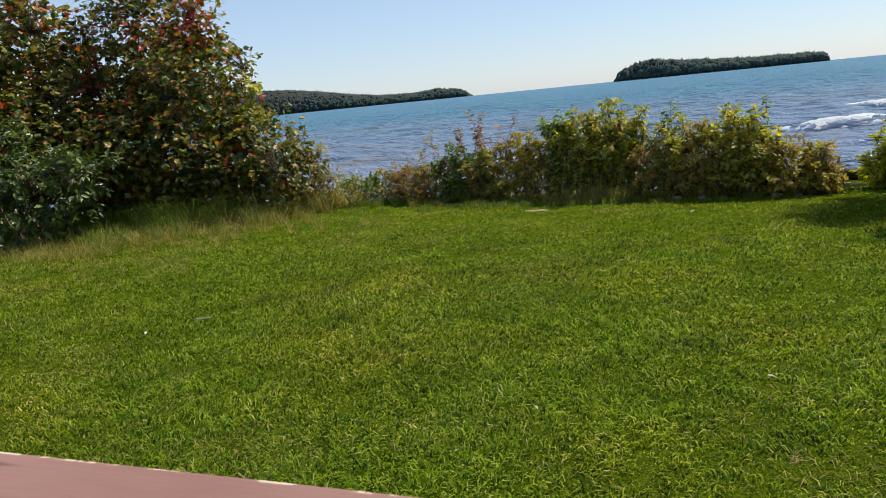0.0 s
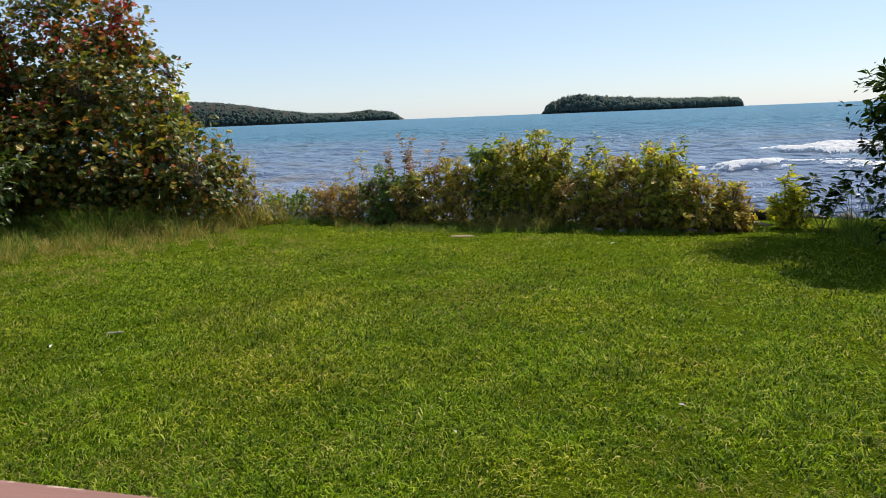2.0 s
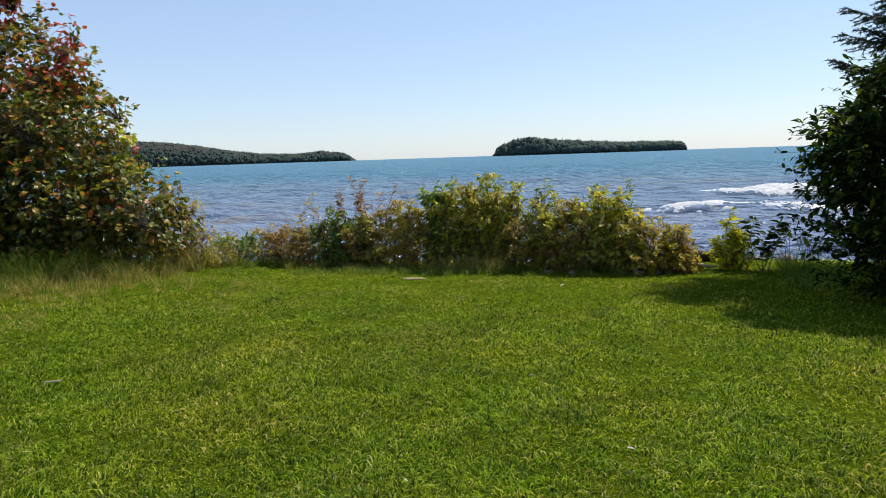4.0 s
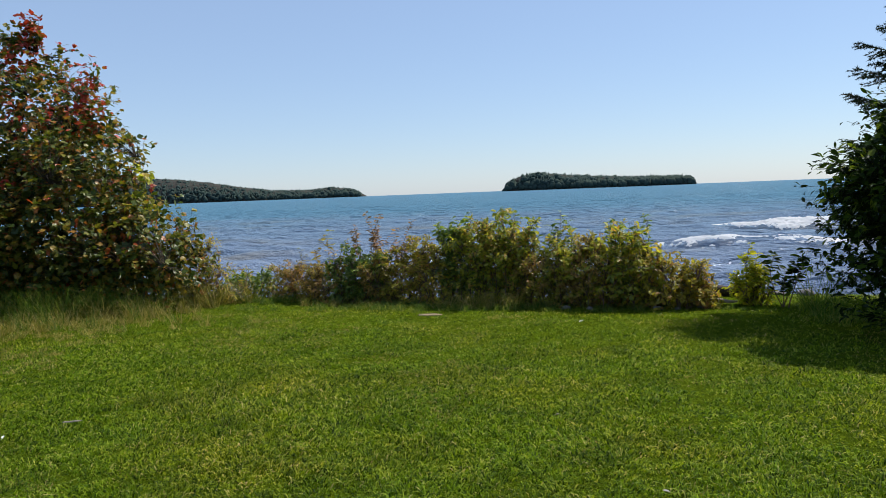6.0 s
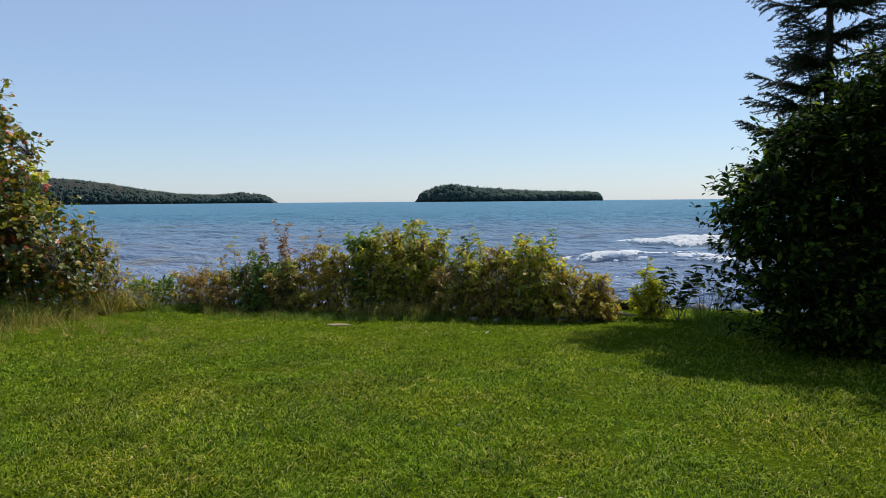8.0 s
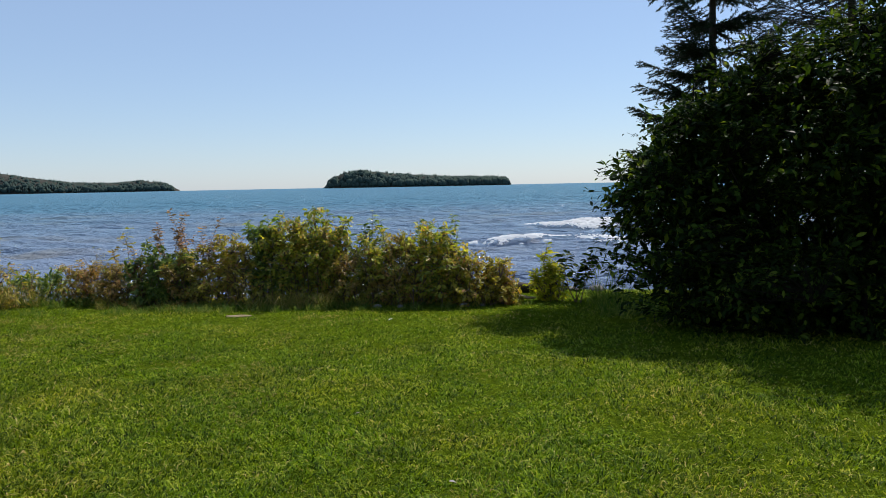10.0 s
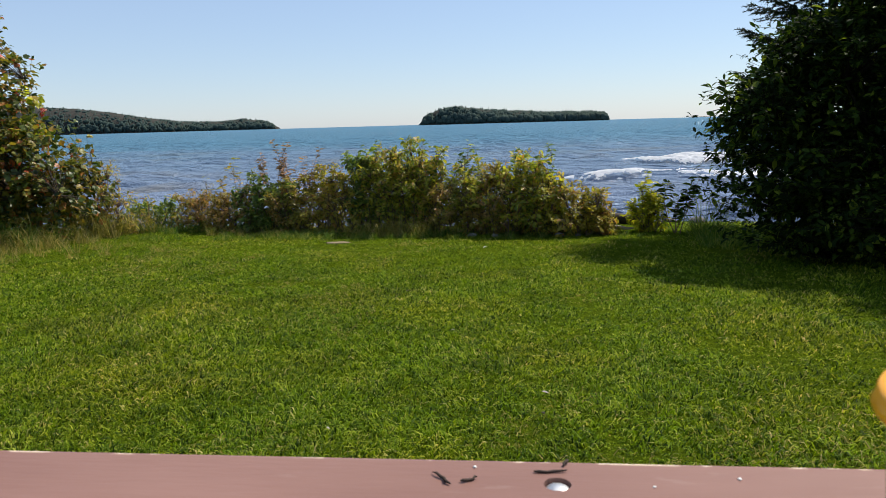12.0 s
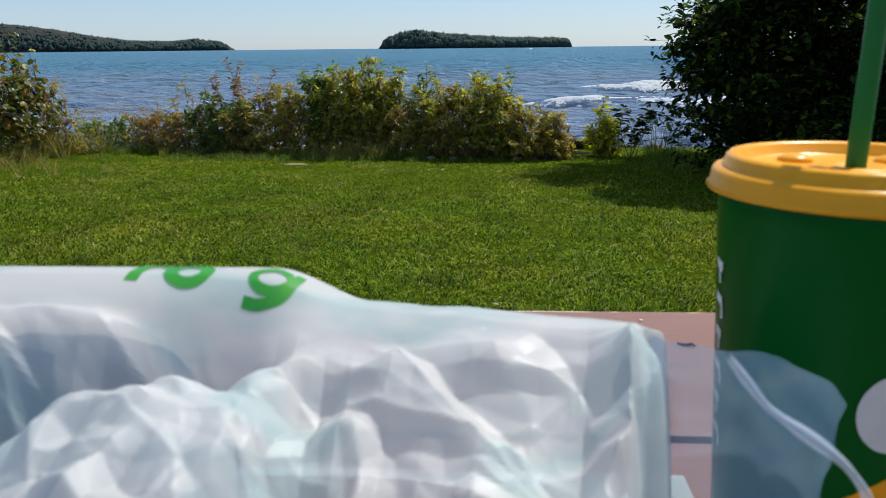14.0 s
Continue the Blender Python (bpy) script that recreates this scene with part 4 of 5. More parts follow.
# dry straw left by the mower, in drifts
N = 90000
sy_ = 0.6 + 6.6 * r.uniform(0, 1, N) ** 1.3
sx_ = -0.37 * sy_ + np.clip(r.normal(0, 0.6, N), -1.6, 1.6) * (1.3 + 0.95 * sy_)
drift = field(sx_, sy_, 0.75, 6) + 0.7 * field(sx_, sy_, 0.22, 7)
for px, py, rad in ((-1.35, 1.72, 0.42), (-1.05, 1.85, 0.3), (0.45, 2.15, 0.5), (0.9, 2.2, 0.5), (-3.9, 4.9, 0.8)):
    drift = drift + 0.75 * np.exp(-((sx_ - px) ** 2 + (sy_ - py) ** 2) / rad ** 2)
keep = (drift + r.uniform(-0.35, 0.35, N) > 0.72) & ~((sx_ < -5.4) & (sy_ > 5.4))
sx_, sy_ = sx_[keep], sy_[keep]
n = len(sx_)
blades("dry_straw", sx_, sy_, r.uniform(0.018, 0.034, n), 0.0028 + 0.0006 * sy_, r.uniform(0.8, 2.2, n), M_STRAW, r, "dry straw-coloured clippings in patches on the lawn", "straw")

# taller grass: (x, y, spread x, spread y, count, shortest, longest, material, label)
TALL = [
    (-5.0, 6.75, 0.75, 0.28, 1500, 0.05, 0.24, M_STRAW, "tall dry yellow grass under the shrub"),
    (-5.6, 6.15, 0.55, 0.40, 1500, 0.05, 0.22, M_STRAW, "tall dry yellow grass under the shrub"),
    (-5.4, 6.85, 0.55, 0.12, 420, 0.30, 0.62, M_REED, "long arching green grass under the shrub"),
    (-5.2, 7.05, 0.60, 0.16, 1300, 0.08, 0.34, M_STRAW, "tall dry yellow grass under the shrub"),
    (-5.5, 6.95, 0.60, 0.16, 1300, 0.10, 0.45, M_REED, "long arching green grass under the shrub"),
    (-6.1, 6.2, 0.45, 0.30, 1900, 0.08, 0.30, M_REED, "long arching green grass under the shrub"),
    (-5.9, 5.3, 0.40, 0.35, 1800, 0.05, 0.20, M_STRAW, "tall dry yellow grass under the shrub"),
    (-6.1, 6.75, 0.7, 0.18, 700, 0.25, 0.60, M_REED, "long arching green grass under the shrub"),
    (-5.0, 6.3, 0.55, 0.5, 3600, 0.03, 0.10, M_STRAW, "short straw-coloured grass where the lawn thins out"),
    (-4.6, 5.0, 0.6, 0.7, 2600, 0.02, 0.07, M_STRAW, "short straw-coloured grass where the lawn thins out"),
    (-4.35, 7.8, 0.28, 0.20, 1700, 0.10, 0.42, M_STRAW, "tall dry grass at the lawn corner"),
    (-3.6, 8.1, 0.45, 0.16, 1500, 0.05, 0.18, M_REED, "uncut green grass along the bushes"),
    (-2.5, 7.80, 0.45, 0.08, 450, 0.04, 0.16, M_STRAW, "uncut dry grass along the bushes"),
    (-1.10, 7.62, 0.32, 0.08, 800, 0.08, 0.28, M_STRAW, "uncut dry grass along the bushes"),
    (-1.3, 7.7, 0.8, 0.14, 2200, 0.04, 0.13, M_REED, "uncut green grass along the bushes"),
    (-1.6, 7.42, 1.0, 0.06, 2600, 0.03, 0.12, M_REED, "uncut green grass along the bushes"),
    (-0.85, 7.55, 0.35, 0.08, 350, 0.08, 0.30, M_STRAW, "uncut dry grass along the bushes"),
    (0.4, 7.35, 0.6, 0.08, 700, 0.03, 0.09, M_REED, "uncut green grass along the bushes"),
    (2.02, 7.1, 0.10, 0.12, 160, 0.25, 0.62, M_REED, "long thin grass at the foot of the dark tree"),
    (2.2, 6.7, 0.25, 0.25, 500, 0.05, 0.18, M_REED, "uncut grass at the foot of the dark tree"),
]
for k, (x, y, sx, sy, n, lo, hi, mat, label) in enumerate(TALL):
    r = np.random.default_rng(500 + k)
    tuft = r.normal(0, 1, (max(n // 45, 3), 2)) * (sx, sy)
    pick = r.integers(0, len(tuft), n)
    px, py = x + tuft[pick, 0] + r.normal(0, 0.035, n), y + tuft[pick, 1] + r.normal(0, 0.035, n)
    blades("tall_grass", px, py, lo + (hi - lo) * r.uniform(0, 1, n) ** 1.6, np.full(n, 0.0045), r.uniform(0.15, 1.9, n), mat, r, label, "grass")


# ---------- stones, driftwood and litter ----------
def stone(name, at, size, seed, label, mat=M_STONE, group="", flat=False):
    bm = bmesh.new()
    bmesh.ops.create_icosphere(bm, subdivisions=3, radius=1.0)
    for v in bm.verts:
        v.co *= 1 + 0.22 * noise.noise(v.co * 1.4 + Vector((seed * 3.1, 0, 0))) + 0.06 * noise.noise(v.co * 5 + Vector((0, seed, 0)))
        v.co = Vector((v.co.x * size[0], v.co.y * size[1], v.co.z * size[2]))
    ob = new(name, bm_mesh(name, bm, mat))
    ob.location = at
    ob.rotation_euler[2] = seed * 1.3
    if flat:
        ob.rotation_euler[2] = 0.05
    return tagged(ob, label, "stone", group)


x, y, z = foot_at(-1.54, 7.06)
stone("flat_stone", (x, y, z + 0.006), (0.13, 0.05, 0.008), 1, "flat tan stone lying level in the lawn", M_SOIL, flat=True)
for i, (x, y, s) in enumerate([(-0.25, 7.42, 0.05), (-0.02, 7.4, 0.04), (0.62, 7.34, 0.055), (0.8, 7.36, 0.04), (1.02, 7.45, 0.05), (-2.2, 7.9, 0.05)]):
    p = foot_at(x, y)
    stone("stone", (p[0], p[1], p[2] + s * 0.15), (s, s * 0.75, s * 0.5), 5 + i, "rounded grey shore stone below the bushes", group="stones along the bushes")
r = np.random.default_rng(77)
for i in range(70):
    x, y = r.uniform(0.95, 2.2), r.uniform(8.3, 10.6)
    p = foot_at(x, y)
    s = r.uniform(0.03, 0.085)
    stone("shore_stone", (p[0], p[1], p[2] + s * 0.2), (s, s * r.uniform(0.6, 0.9), s * r.uniform(0.35, 0.6)), 30 + i, "dark wet stone on the shore", group="stones on the shore")


def stick(name, a, b, radius, mat, label, category, seed):
    r = np.random.default_rng(seed)
    a, b = np.array(a, float), np.array(b, float)
    pts = [a + (b - a) * q + r.normal(0, radius * 0.5, 3) * (0 < q < 1) for q in np.linspace(0, 1, 6)]
    v, f = tubes([[(p - a, radius * w) for p, w in zip(pts, (0.5, 0.95, 1, 0.9, 0.75, 0.3))]], 8)
    ob = new(name, mesh_from(name, v, f, mat, True))
    ob.location = a
    return tagged(ob, label, category)


p0, p1 = foot_at(1.02, 7.72), foot_at(1.38, 7.62)
stick("driftwood_log", (p0[0], p0[1], p0[2] + 0.03), (p1[0], p1[1], p1[2] + 0.035), 0.022, M_DRIFT, "pale driftwood stick at the top of the shore", "driftwood", 1)
p0, p1 = foot_at(0.95, 8.25), foot_at(1.75, 8.35)
stick("driftwood_log", (p0[0], p0[1], p0[2] + 0.05), (p1[0], p1[1], p1[2] + 0.06), 0.06, M_BARK, "dark driftwood log on the shore", "driftwood", 2)
p0, p1 = foot_at(-2.45, 3.14), foot_at(-2.36, 3.17)
stick("dry_stick", (p0[0], p0[1], p0[2] + 0.04), (p1[0], p1[1], p1[2] + 0.045), 0.004, M_DRIFT, "thin dry stick lying in the lawn", "stick", 3)


def fallen_leaf(at, size, turn, mat, label):
    bm = bmesh.new()
    tv, tf = OVAL
    vs = [bm.verts.new((a * size - size / 2, b * size, c * size + 0.002)) for a, b, c in tv]
    low = [bm.verts.new((a * size - size / 2, b * size, c * size)) for a, b, c in tv]
    for a, b, c in tf:
        bm.faces.new((vs[a], vs[b], vs[c]))
        bm.faces.new((low[c], low[b], low[a]))
    ob = new("fallen_leaf", bm_mesh("fallen_leaf", bm, mat))
    ob.location, ob.rotation_euler = at, (0.15, 0.1, turn)
    return tagged(ob, label, "leaf", "leaves on the lawn")


for i, (x, y, s, mat, label) in enumerate([
        (0.348, 2.594, 0.026, M_DRIFT, "small pale leaf lying on the lawn"), (0.334, 2.387, 0.032, M_HOLE, "small dark leaf lying on the lawn"),
        (-0.07, 6.50, 0.05, M_WHITE, "small pale leaf lying on the lawn"), (-0.371, 2.263, 0.016, M_DRIFT, "small pale leaf lying on the lawn"),
        (-0.456, 4.508, 0.035, M_HOLE, "small dark leaf lying on the lawn"), (-0.08, 3.55, 0.026, M_DRIFT, "small pale leaf lying on the lawn"),
        (-2.62, 2.95, 0.03, M_WHITE, "small pale leaf lying on the lawn")]):
    p = foot_at(x, y)
    fallen_leaf((p[0], p[1], p[2] + 0.022), s, i * 1.9, mat, label)


# ---------- picnic table ----------
TOP, EDGE = 0.75, 0.47


def box(bm, lo, hi, bevel=0.003, segments=2):
    m = Matrix.Translation([(a + b) / 2 for a, b in zip(lo, hi)]) @ Matrix.Diagonal([b - a for a, b in zip(lo, hi)] + [1])
    made = bmesh.ops.create_cube(bm, size=1.0, matrix=m)["verts"]
    edges = list({e for v in made for e in v.link_edges})
    if bevel:
        bmesh.ops.bevel(bm, geom=edges, offset=bevel, segments=segments, affect="EDGES", profile=0.7)


def disc_prism(bm, x, y, z0, z1, radius, sides=28):
    bmesh.ops.create_cone(bm, cap_ends=True, segments=sides, radius1=radius, radius2=radius, depth=z1 - z0, matrix=Matrix.Translation((x, y, (z0 + z1) / 2)))


def drilled(me, x, y, radius, depth):
    """The mesh with a round recess cut from the top."""
    bm = bmesh.new()
    disc_prism(bm, x, y, TOP - depth, TOP + 0.02, radius)
    cutter = new("cutter", bm_mesh("cutter", bm, M_HOLE, False))
    ob = new("blank", me)
    mod = ob.modifiers.new("cut", "BOOLEAN")
    mod.operation, mod.object, mod.solver = "DIFFERENCE", cutter, "EXACT"
    out = bpy.data.meshes.new_from_object(ob.evaluated_get(bpy.context.evaluated_depsgraph_get()))
    for o in (ob, cutter):
        bpy.data.objects.remove(o)
    return out


table = thing("picnic_table", (0.2, 0.1, 0), "wooden picnic table painted brown-red, worn pale at the edge", "table")
back = Matrix.Translation((-0.2, -0.1, 0))
HOLE = (0.300, 0.437)
for k in range(4):
    y1 = EDGE - k * 0.19
    bm = bmesh.new()
    box(bm, (-0.72, y1 - 0.184, TOP - 0.038), (1.12, y1, TOP), 0.004)
    me = bm_mesh("plank", bm, M_PAINT, False)
    if k == 0:
        me = drilled(me, HOLE[0], HOLE[1], 0.0088, 0.007)
    me.transform(back)
    part("plank", me, table)
for x in (-0.45, 0.85):
    bm = bmesh.new()
    box(bm, (x - 0.02, -0.27, TOP - 0.128), (x + 0.02, EDGE - 0.03, TOP - 0.04))
    me = bm_mesh("cross_beam", bm, M_PAINT, False)
    me.transform(back)
    part("cross_beam", me, table)
    for s in (-1, 1):
        bm = bmesh.new()
        box(bm, (-0.02, -0.045, -0.40), (0.02, 0.045, 0.36))
        me = bm_mesh("leg", bm, M_PAINT, False)
        me.transform(back @ Matrix.Translation((x + 0.042, 0.1 + s * 0.30, 0.38)) @ Matrix.Rotation(s * 0.35, 4, "X"))
        part("leg", me, table)
bm = bmesh.new()
bmesh.ops.create_uvsphere(bm, u_segments=20, v_segments=10, radius=0.0080)
for v in bm.verts:
    v.co.z *= 0.42
me = bm_mesh("bolt", bm, M_STEEL)
me.transform(back @ Matrix.Translation((HOLE[0], HOLE[1], TOP - 0.0042)))
part("bolt", me, table, "round zinc bolt head sunk in the plank")


# ---------- drinks cup ----------
def lathe(profile, sides=72):
    vs, fs = [], []
    for rr, z in profile:
        for k in range(sides):
            a = 2 * math.pi * k / sides
            vs.append((rr * math.cos(a), rr * math.sin(a), z))
    for i in range(len(profile) - 1):
        for k in range(sides):
            k2 = (k + 1) % sides
            fs.append((i * sides + k, i * sides + k2, (i + 1) * sides + k2, (i + 1) * sides + k))
    return vs, fs


CUP = (0.428, 0.199, TOP)
cup = thing("drinks_cup", CUP, "green paper drinks cup with a yellow lid and straw", "cup")


def cup_r(z):
    return 0.0345 + (0.0430 - 0.0345) * z / 0.146


prof = [(0.0, 0.006), (0.030, 0.006), (0.0335, 0.0), (0.0345, 0.001)] + [(cup_r(z), z) for z in np.linspace(0.004, 0.146, 14)] + [(0.0415, 0.1465), (0.041, 0.13), (0.033, 0.01)]
v, f = lathe(prof)
part("cup_body", mesh_from("cup_body", v, f, M_CUP, True), cup)
prof = [(0.0436, 0.1412), (0.0466, 0.1410), (0.0470, 0.1420), (0.0460, 0.1432), (0.0456, 0.1465), (0.0448, 0.1480), (0.0430, 0.1485), (0.0418, 0.1492), (0.0412, 0.1518), (0.0400, 0.1530),
        (0.0375, 0.1530), (0.0362, 0.1522), (0.0352, 0.1492), (0.0335, 0.1486), (0.0120, 0.1484), (0.0105, 0.1496), (0.0070, 0.1496), (0.0050, 0.1484), (0.0, 0.1484)]
v, f = lathe(prof)
lid = part("lid", mesh_from("lid", v, f, M_LID, True), cup, "glossy yellow plastic lid")
for k in range(4):
    bm = bmesh.new()
    bmesh.ops.create_uvsphere(bm, u_segments=18, v_segments=8, radius=0.0062)
    for w in bm.verts:
        w.co.z *= 0.4
    me = bm_mesh("dimple", bm, M_LID)
    a = 0.6 + k * math.pi / 2
    me.transform(Matrix.Translation((0.0225 * math.cos(a), 0.0225 * math.sin(a), 0.1487)))
    part("dimple", me, lid)
v, f = tubes([[((-0.001, 0, 0.05), 0.0033), ((0.0, 0, 0.15), 0.0033), ((0.003, 0.004, 0.235), 0.0033)]], 20)
part("straw", mesh_from("straw", v, f, M_STRAW_GREEN, True), cup, "green plastic straw")


def on_cup(name, shape, mat, label):
    """A flat print (angle, height) laid round the cup's side."""
    bm = bmesh.new()
    for poly in shape:
        n = 16
        for i in range(n):
            pts = [bm.verts.new((0, 0, 0)) for _ in range(4)]
            q0, q1 = i / n, (i + 1) / n
            for w, (a, z) in zip(pts, (poly(q0, 0), poly(q1, 0), poly(q1, 1), poly(q0, 1))):
                rr = cup_r(z) + 0.0004
                w.co = (rr * math.cos(a), rr * math.sin(a), z)
            bm.faces.new(pts)
    bmesh.ops.remove_doubles(bm, verts=bm.verts, dist=1e-5)
    part(name, bm_mesh(name, bm, mat), cup, label)


def bar(a0, a1, z0, z1, slant=0.0):
    return lambda q, s: (a0 + (a1 - a0) * q, (z0 if s == 0 else z1) + slant * q)


def oval(a0, z0, ra, rz):
    return lambda q, s: (a0 - ra * math.cos(math.pi * q), z0 + (1 if s else -1) * rz * math.sin(math.pi * q))


LEFT, FRONT = radians(196), radians(268)
for k in range(6):
    z = 0.117 - k * 0.0125
    on_cup("letter_bar", [bar(LEFT - 0.36, LEFT - 0.22, z, z - 0.0035, -0.001), bar(LEFT - 0.30 + 0.06 * (k % 2), LEFT - 0.26 + 0.06 * (k % 2), z - 0.0035, z - 0.009)], M_WHITE, "white printed bar")
on_cup("round_mark", [oval(FRONT + 0.12, 0.078, 0.30, 0.014)], M_WHITE, "pale round printed mark")
on_cup("yellow_mark", [bar(FRONT - 0.2, FRONT + 0.7, 0.030, 0.046, 0.022)], M_LID, "yellow printed band")


# ---------- carrier bag ----------
def sstep(a, b, x):
    t = np.clip((x - a) / (b - a), 0, 1)
    return t * t * (3 - 2 * t)


def bag_z(x, y):
    """Top of the bag, above the table: a long packed ridge, a hollow in front of it, creases all over."""
    ridge = 0.1238 - 0.0105 * sstep(0.238, 0.268, x) - 0.0008 * sstep(0.27, 0.355, x)
    ry = 0.155 - 0.018 * sstep(0.25, 0.36, x)
    behind = np.clip((y - ry) / 0.085, 0, 1.2)
    front = np.clip((ry - y) / 0.20, 0, 1.2)
    z = ridge * (1 - behind ** 2.2) * (y > ry) + (ridge - 0.100 * front ** 1.12) * (y <= ry)
    off = y - (0.094 + 0.40 * (x - 0.14))          # hollow behind a slanting crest
    z = z - 0.041 * np.exp(-(np.where(off > 0, off / 0.016, off / 0.008)) ** 2) * sstep(0.136, 0.156, x) * (1 - sstep(0.200, 0.268, x))
    z = z - 0.007 * np.exp(-((y - 0.112 + 0.3 * (x - 0.3)) / 0.012) ** 2) * sstep(0.26, 0.28, x) * (1 - sstep(0.32, 0.35, x))
    edge = x - 0.352 + 0.27 * (0.14 - y) + 0.003 * np.sin(y * 140) + 0.002 * np.sin(y * 330 + 1)
    ends = sstep(-0.055, 0.150, x) * (1 - sstep(-0.004, 0.008, edge))
    return z * np.clip(ends, 0, 1) ** 0.8


def facets(x, y, cell, seed):
    """Crumpled film: random heights joined by flat triangles, so that the folds are sharp."""
    g = np.random.default_rng(seed).uniform(-1, 1, (128, 128))
    u, v = x / cell + 40.0 + 0.35 * np.sin(y / cell * 1.7), y / cell + 40.0 + 0.35 * np.sin(x / cell * 1.3)
    i, j = np.floor(u).astype(int), np.floor(v).astype(int)
    a, b = u - i, v - j
    flip = a + b > 1
    p0 = np.where(flip, g[i + 1, j + 1], g[i, j])
    pa = np.where(flip, g[i, j + 1], g[i + 1, j])
    pb = np.where(flip, g[i + 1, j], g[i, j + 1])
    a, b = np.where(flip, 1 - a, a), np.where(flip, 1 - b, b)
    return p0 * (1 - a - b) + pa * a + pb * b


# film: soft swells and many thin wrinkles
nx, ny = 560, 390
BX, BY = np.meshgrid(np.linspace(-0.055, 0.394, nx), np.linspace(-0.052, 0.247, ny))


def fold(x, y, x0, y0, x1, y1, height, width):
    """A sharp fold of the film along a line, fading at both ends."""
    dx, dy = x1 - x0, y1 - y0
    ll = math.hypot(dx, dy)
    q = ((x - x0) * dx + (y - y0) * dy) / ll ** 2
    off = ((x - x0) * dy - (y - y0) * dx) / ll + 0.0006 * np.sin(q * 7 + x0 * 50)
    side = np.where(off > 0, 1.0, 2.3)          # one flank steeper than the other
    return height * np.clip(1 - np.abs(off) * side / (2.4 * width), 0, 1) * np.clip(1.1 - np.abs(q - 0.5) * 2, 0, 0.5) / 0.5


FOLD_LINES = [(0.205, 0.105, 0.266, 0.140, 0.004, 0.006), (0.205, 0.105, 0.150, 0.118, 0.003, 0.005), (0.268, 0.142, 0.315, 0.095, 0.006, 0.006),
              (0.325, 0.100, 0.262, 0.122, 0.005, 0.005), (0.345, 0.142, 0.330, 0.060, 0.010, 0.0045), (0.154, 0.146, 0.150, 0.070, 0.006, 0.005), (0.150, 0.136, 0.215, 0.140, 0.006, 0.004), (0.215, 0.140, 0.262, 0.146, 0.005, 0.004), (0.222, 0.098, 0.200, 0.050, 0.006, 0.006),
              (0.240, 0.105, 0.270, 0.060, 0.005, 0.005), (0.29, 0.09, 0.30, 0.03, 0.005, 0.006), (0.15, 0.10, 0.19, 0.06, 0.005, 0.006)]
br = np.random.default_rng(8)
for k in range(120):
    x0, y0, ln = br.uniform(0.06, 0.37), br.uniform(-0.03, 0.140), br.uniform(0.014, 0.075)
    a = math.atan2(y0 - 0.145, x0 - 0.262) + br.normal(0, 0.6) if k % 3 else br.uniform(0, math.pi)
    w = ln * br.uniform(0.05, 0.14)
    FOLD_LINES.append((x0, y0, x0 + ln * math.cos(a), y0 + ln * math.sin(a), w * br.uniform(0.5, 1.0) * br.choice([1, 1, -1]), w))
BZ = bag_z(BX, BY)
crumple = 0.0115 * facets(BX - 0.55 * BY, BY + 0.45 * BX, 0.041, 2) + 0.0052 * facets(BX + 0.75 * BY, BY - 0.25 * BX, 0.019, 12) + 0.0016 * facets(BX + 0.3 * BY, BY - 0.6 * BX, 0.0085, 3)
for line in FOLD_LINES:
    crumple = crumple + fold(BX, BY, *line)
calm = sstep(0.126, 0.146, BY) * (1 - 0.12 * sstep(0.262, 0.290, BX))
BZ = np.maximum(BZ + crumple * (0.25 + 0.75 * sstep(0.11, 0.17, BX)) * (1 - 0.985 * calm) * np.clip(BZ / 0.05, 0, 1), 0.0015)
bag = thing("carrier_bag", (0, 0, TOP), "crumpled white plastic carrier bag with green print on the table", "bag")
i = (np.arange(ny - 1)[:, None] * nx + np.arange(nx - 1)[None]).ravel()
part("bag_body", mesh_from("bag_body", np.stack([BX, BY, BZ], -1).reshape(-1, 3), np.stack([i, i + 1, i + nx + 1, i + nx], -1), M_BAG), bag)


def bag_height(x, y):
    return float(bag_z(np.float64(x), np.float64(y)))


# what is packed in the bag and shows dimly through the film
def packed(name, x0, x1, y0, y1, under, mat, seed, label):
    n = 34
    px, py = np.meshgrid(np.linspace(x0, x1, n), np.linspace(y0, y1, n))
    q, w = (px - x0) / (x1 - x0), (py - y0) / (y1 - y0)
    rim = np.clip((1.0 - np.abs(2 * q - 1) ** 2.6 - np.abs(2 * w - 1) ** 2.6) * 1.6, 0, 1) ** 0.6
    z = np.maximum((bag_z(px, py) - under + 0.003 * facets(px, py, 0.02, seed)) * rim, 0.001)
    i = (np.arange(n - 1)[:, None] * n + np.arange(n - 1)[None]).ravel()
    part(name, mesh_from(name, np.stack([px, py, z], -1).reshape(-1, 3), np.stack([i, i + 1, i + n + 1, i + n], -1), mat, True), bag, label)


# packet added under the hollow; its dark blue deepens the shade there
packed("hollow_shade_pack", 0.128, 0.250, 0.080, 0.158, 0.010, M_HOLLOW_SHADE, 31, "blue-grey packet added under the film to deepen shade in the hollow")
packed("green_wrapper", 0.222, 0.285, 0.010, 0.100, 0.018, M_WRAP, 32, "pale green wrapper dimly seen through the film")
packed("sandwich_wrap", 0.262, 0.350, 0.020, 0.135, 0.020, M_PAPER, 33, "beige paper wrap dimly seen through the film")

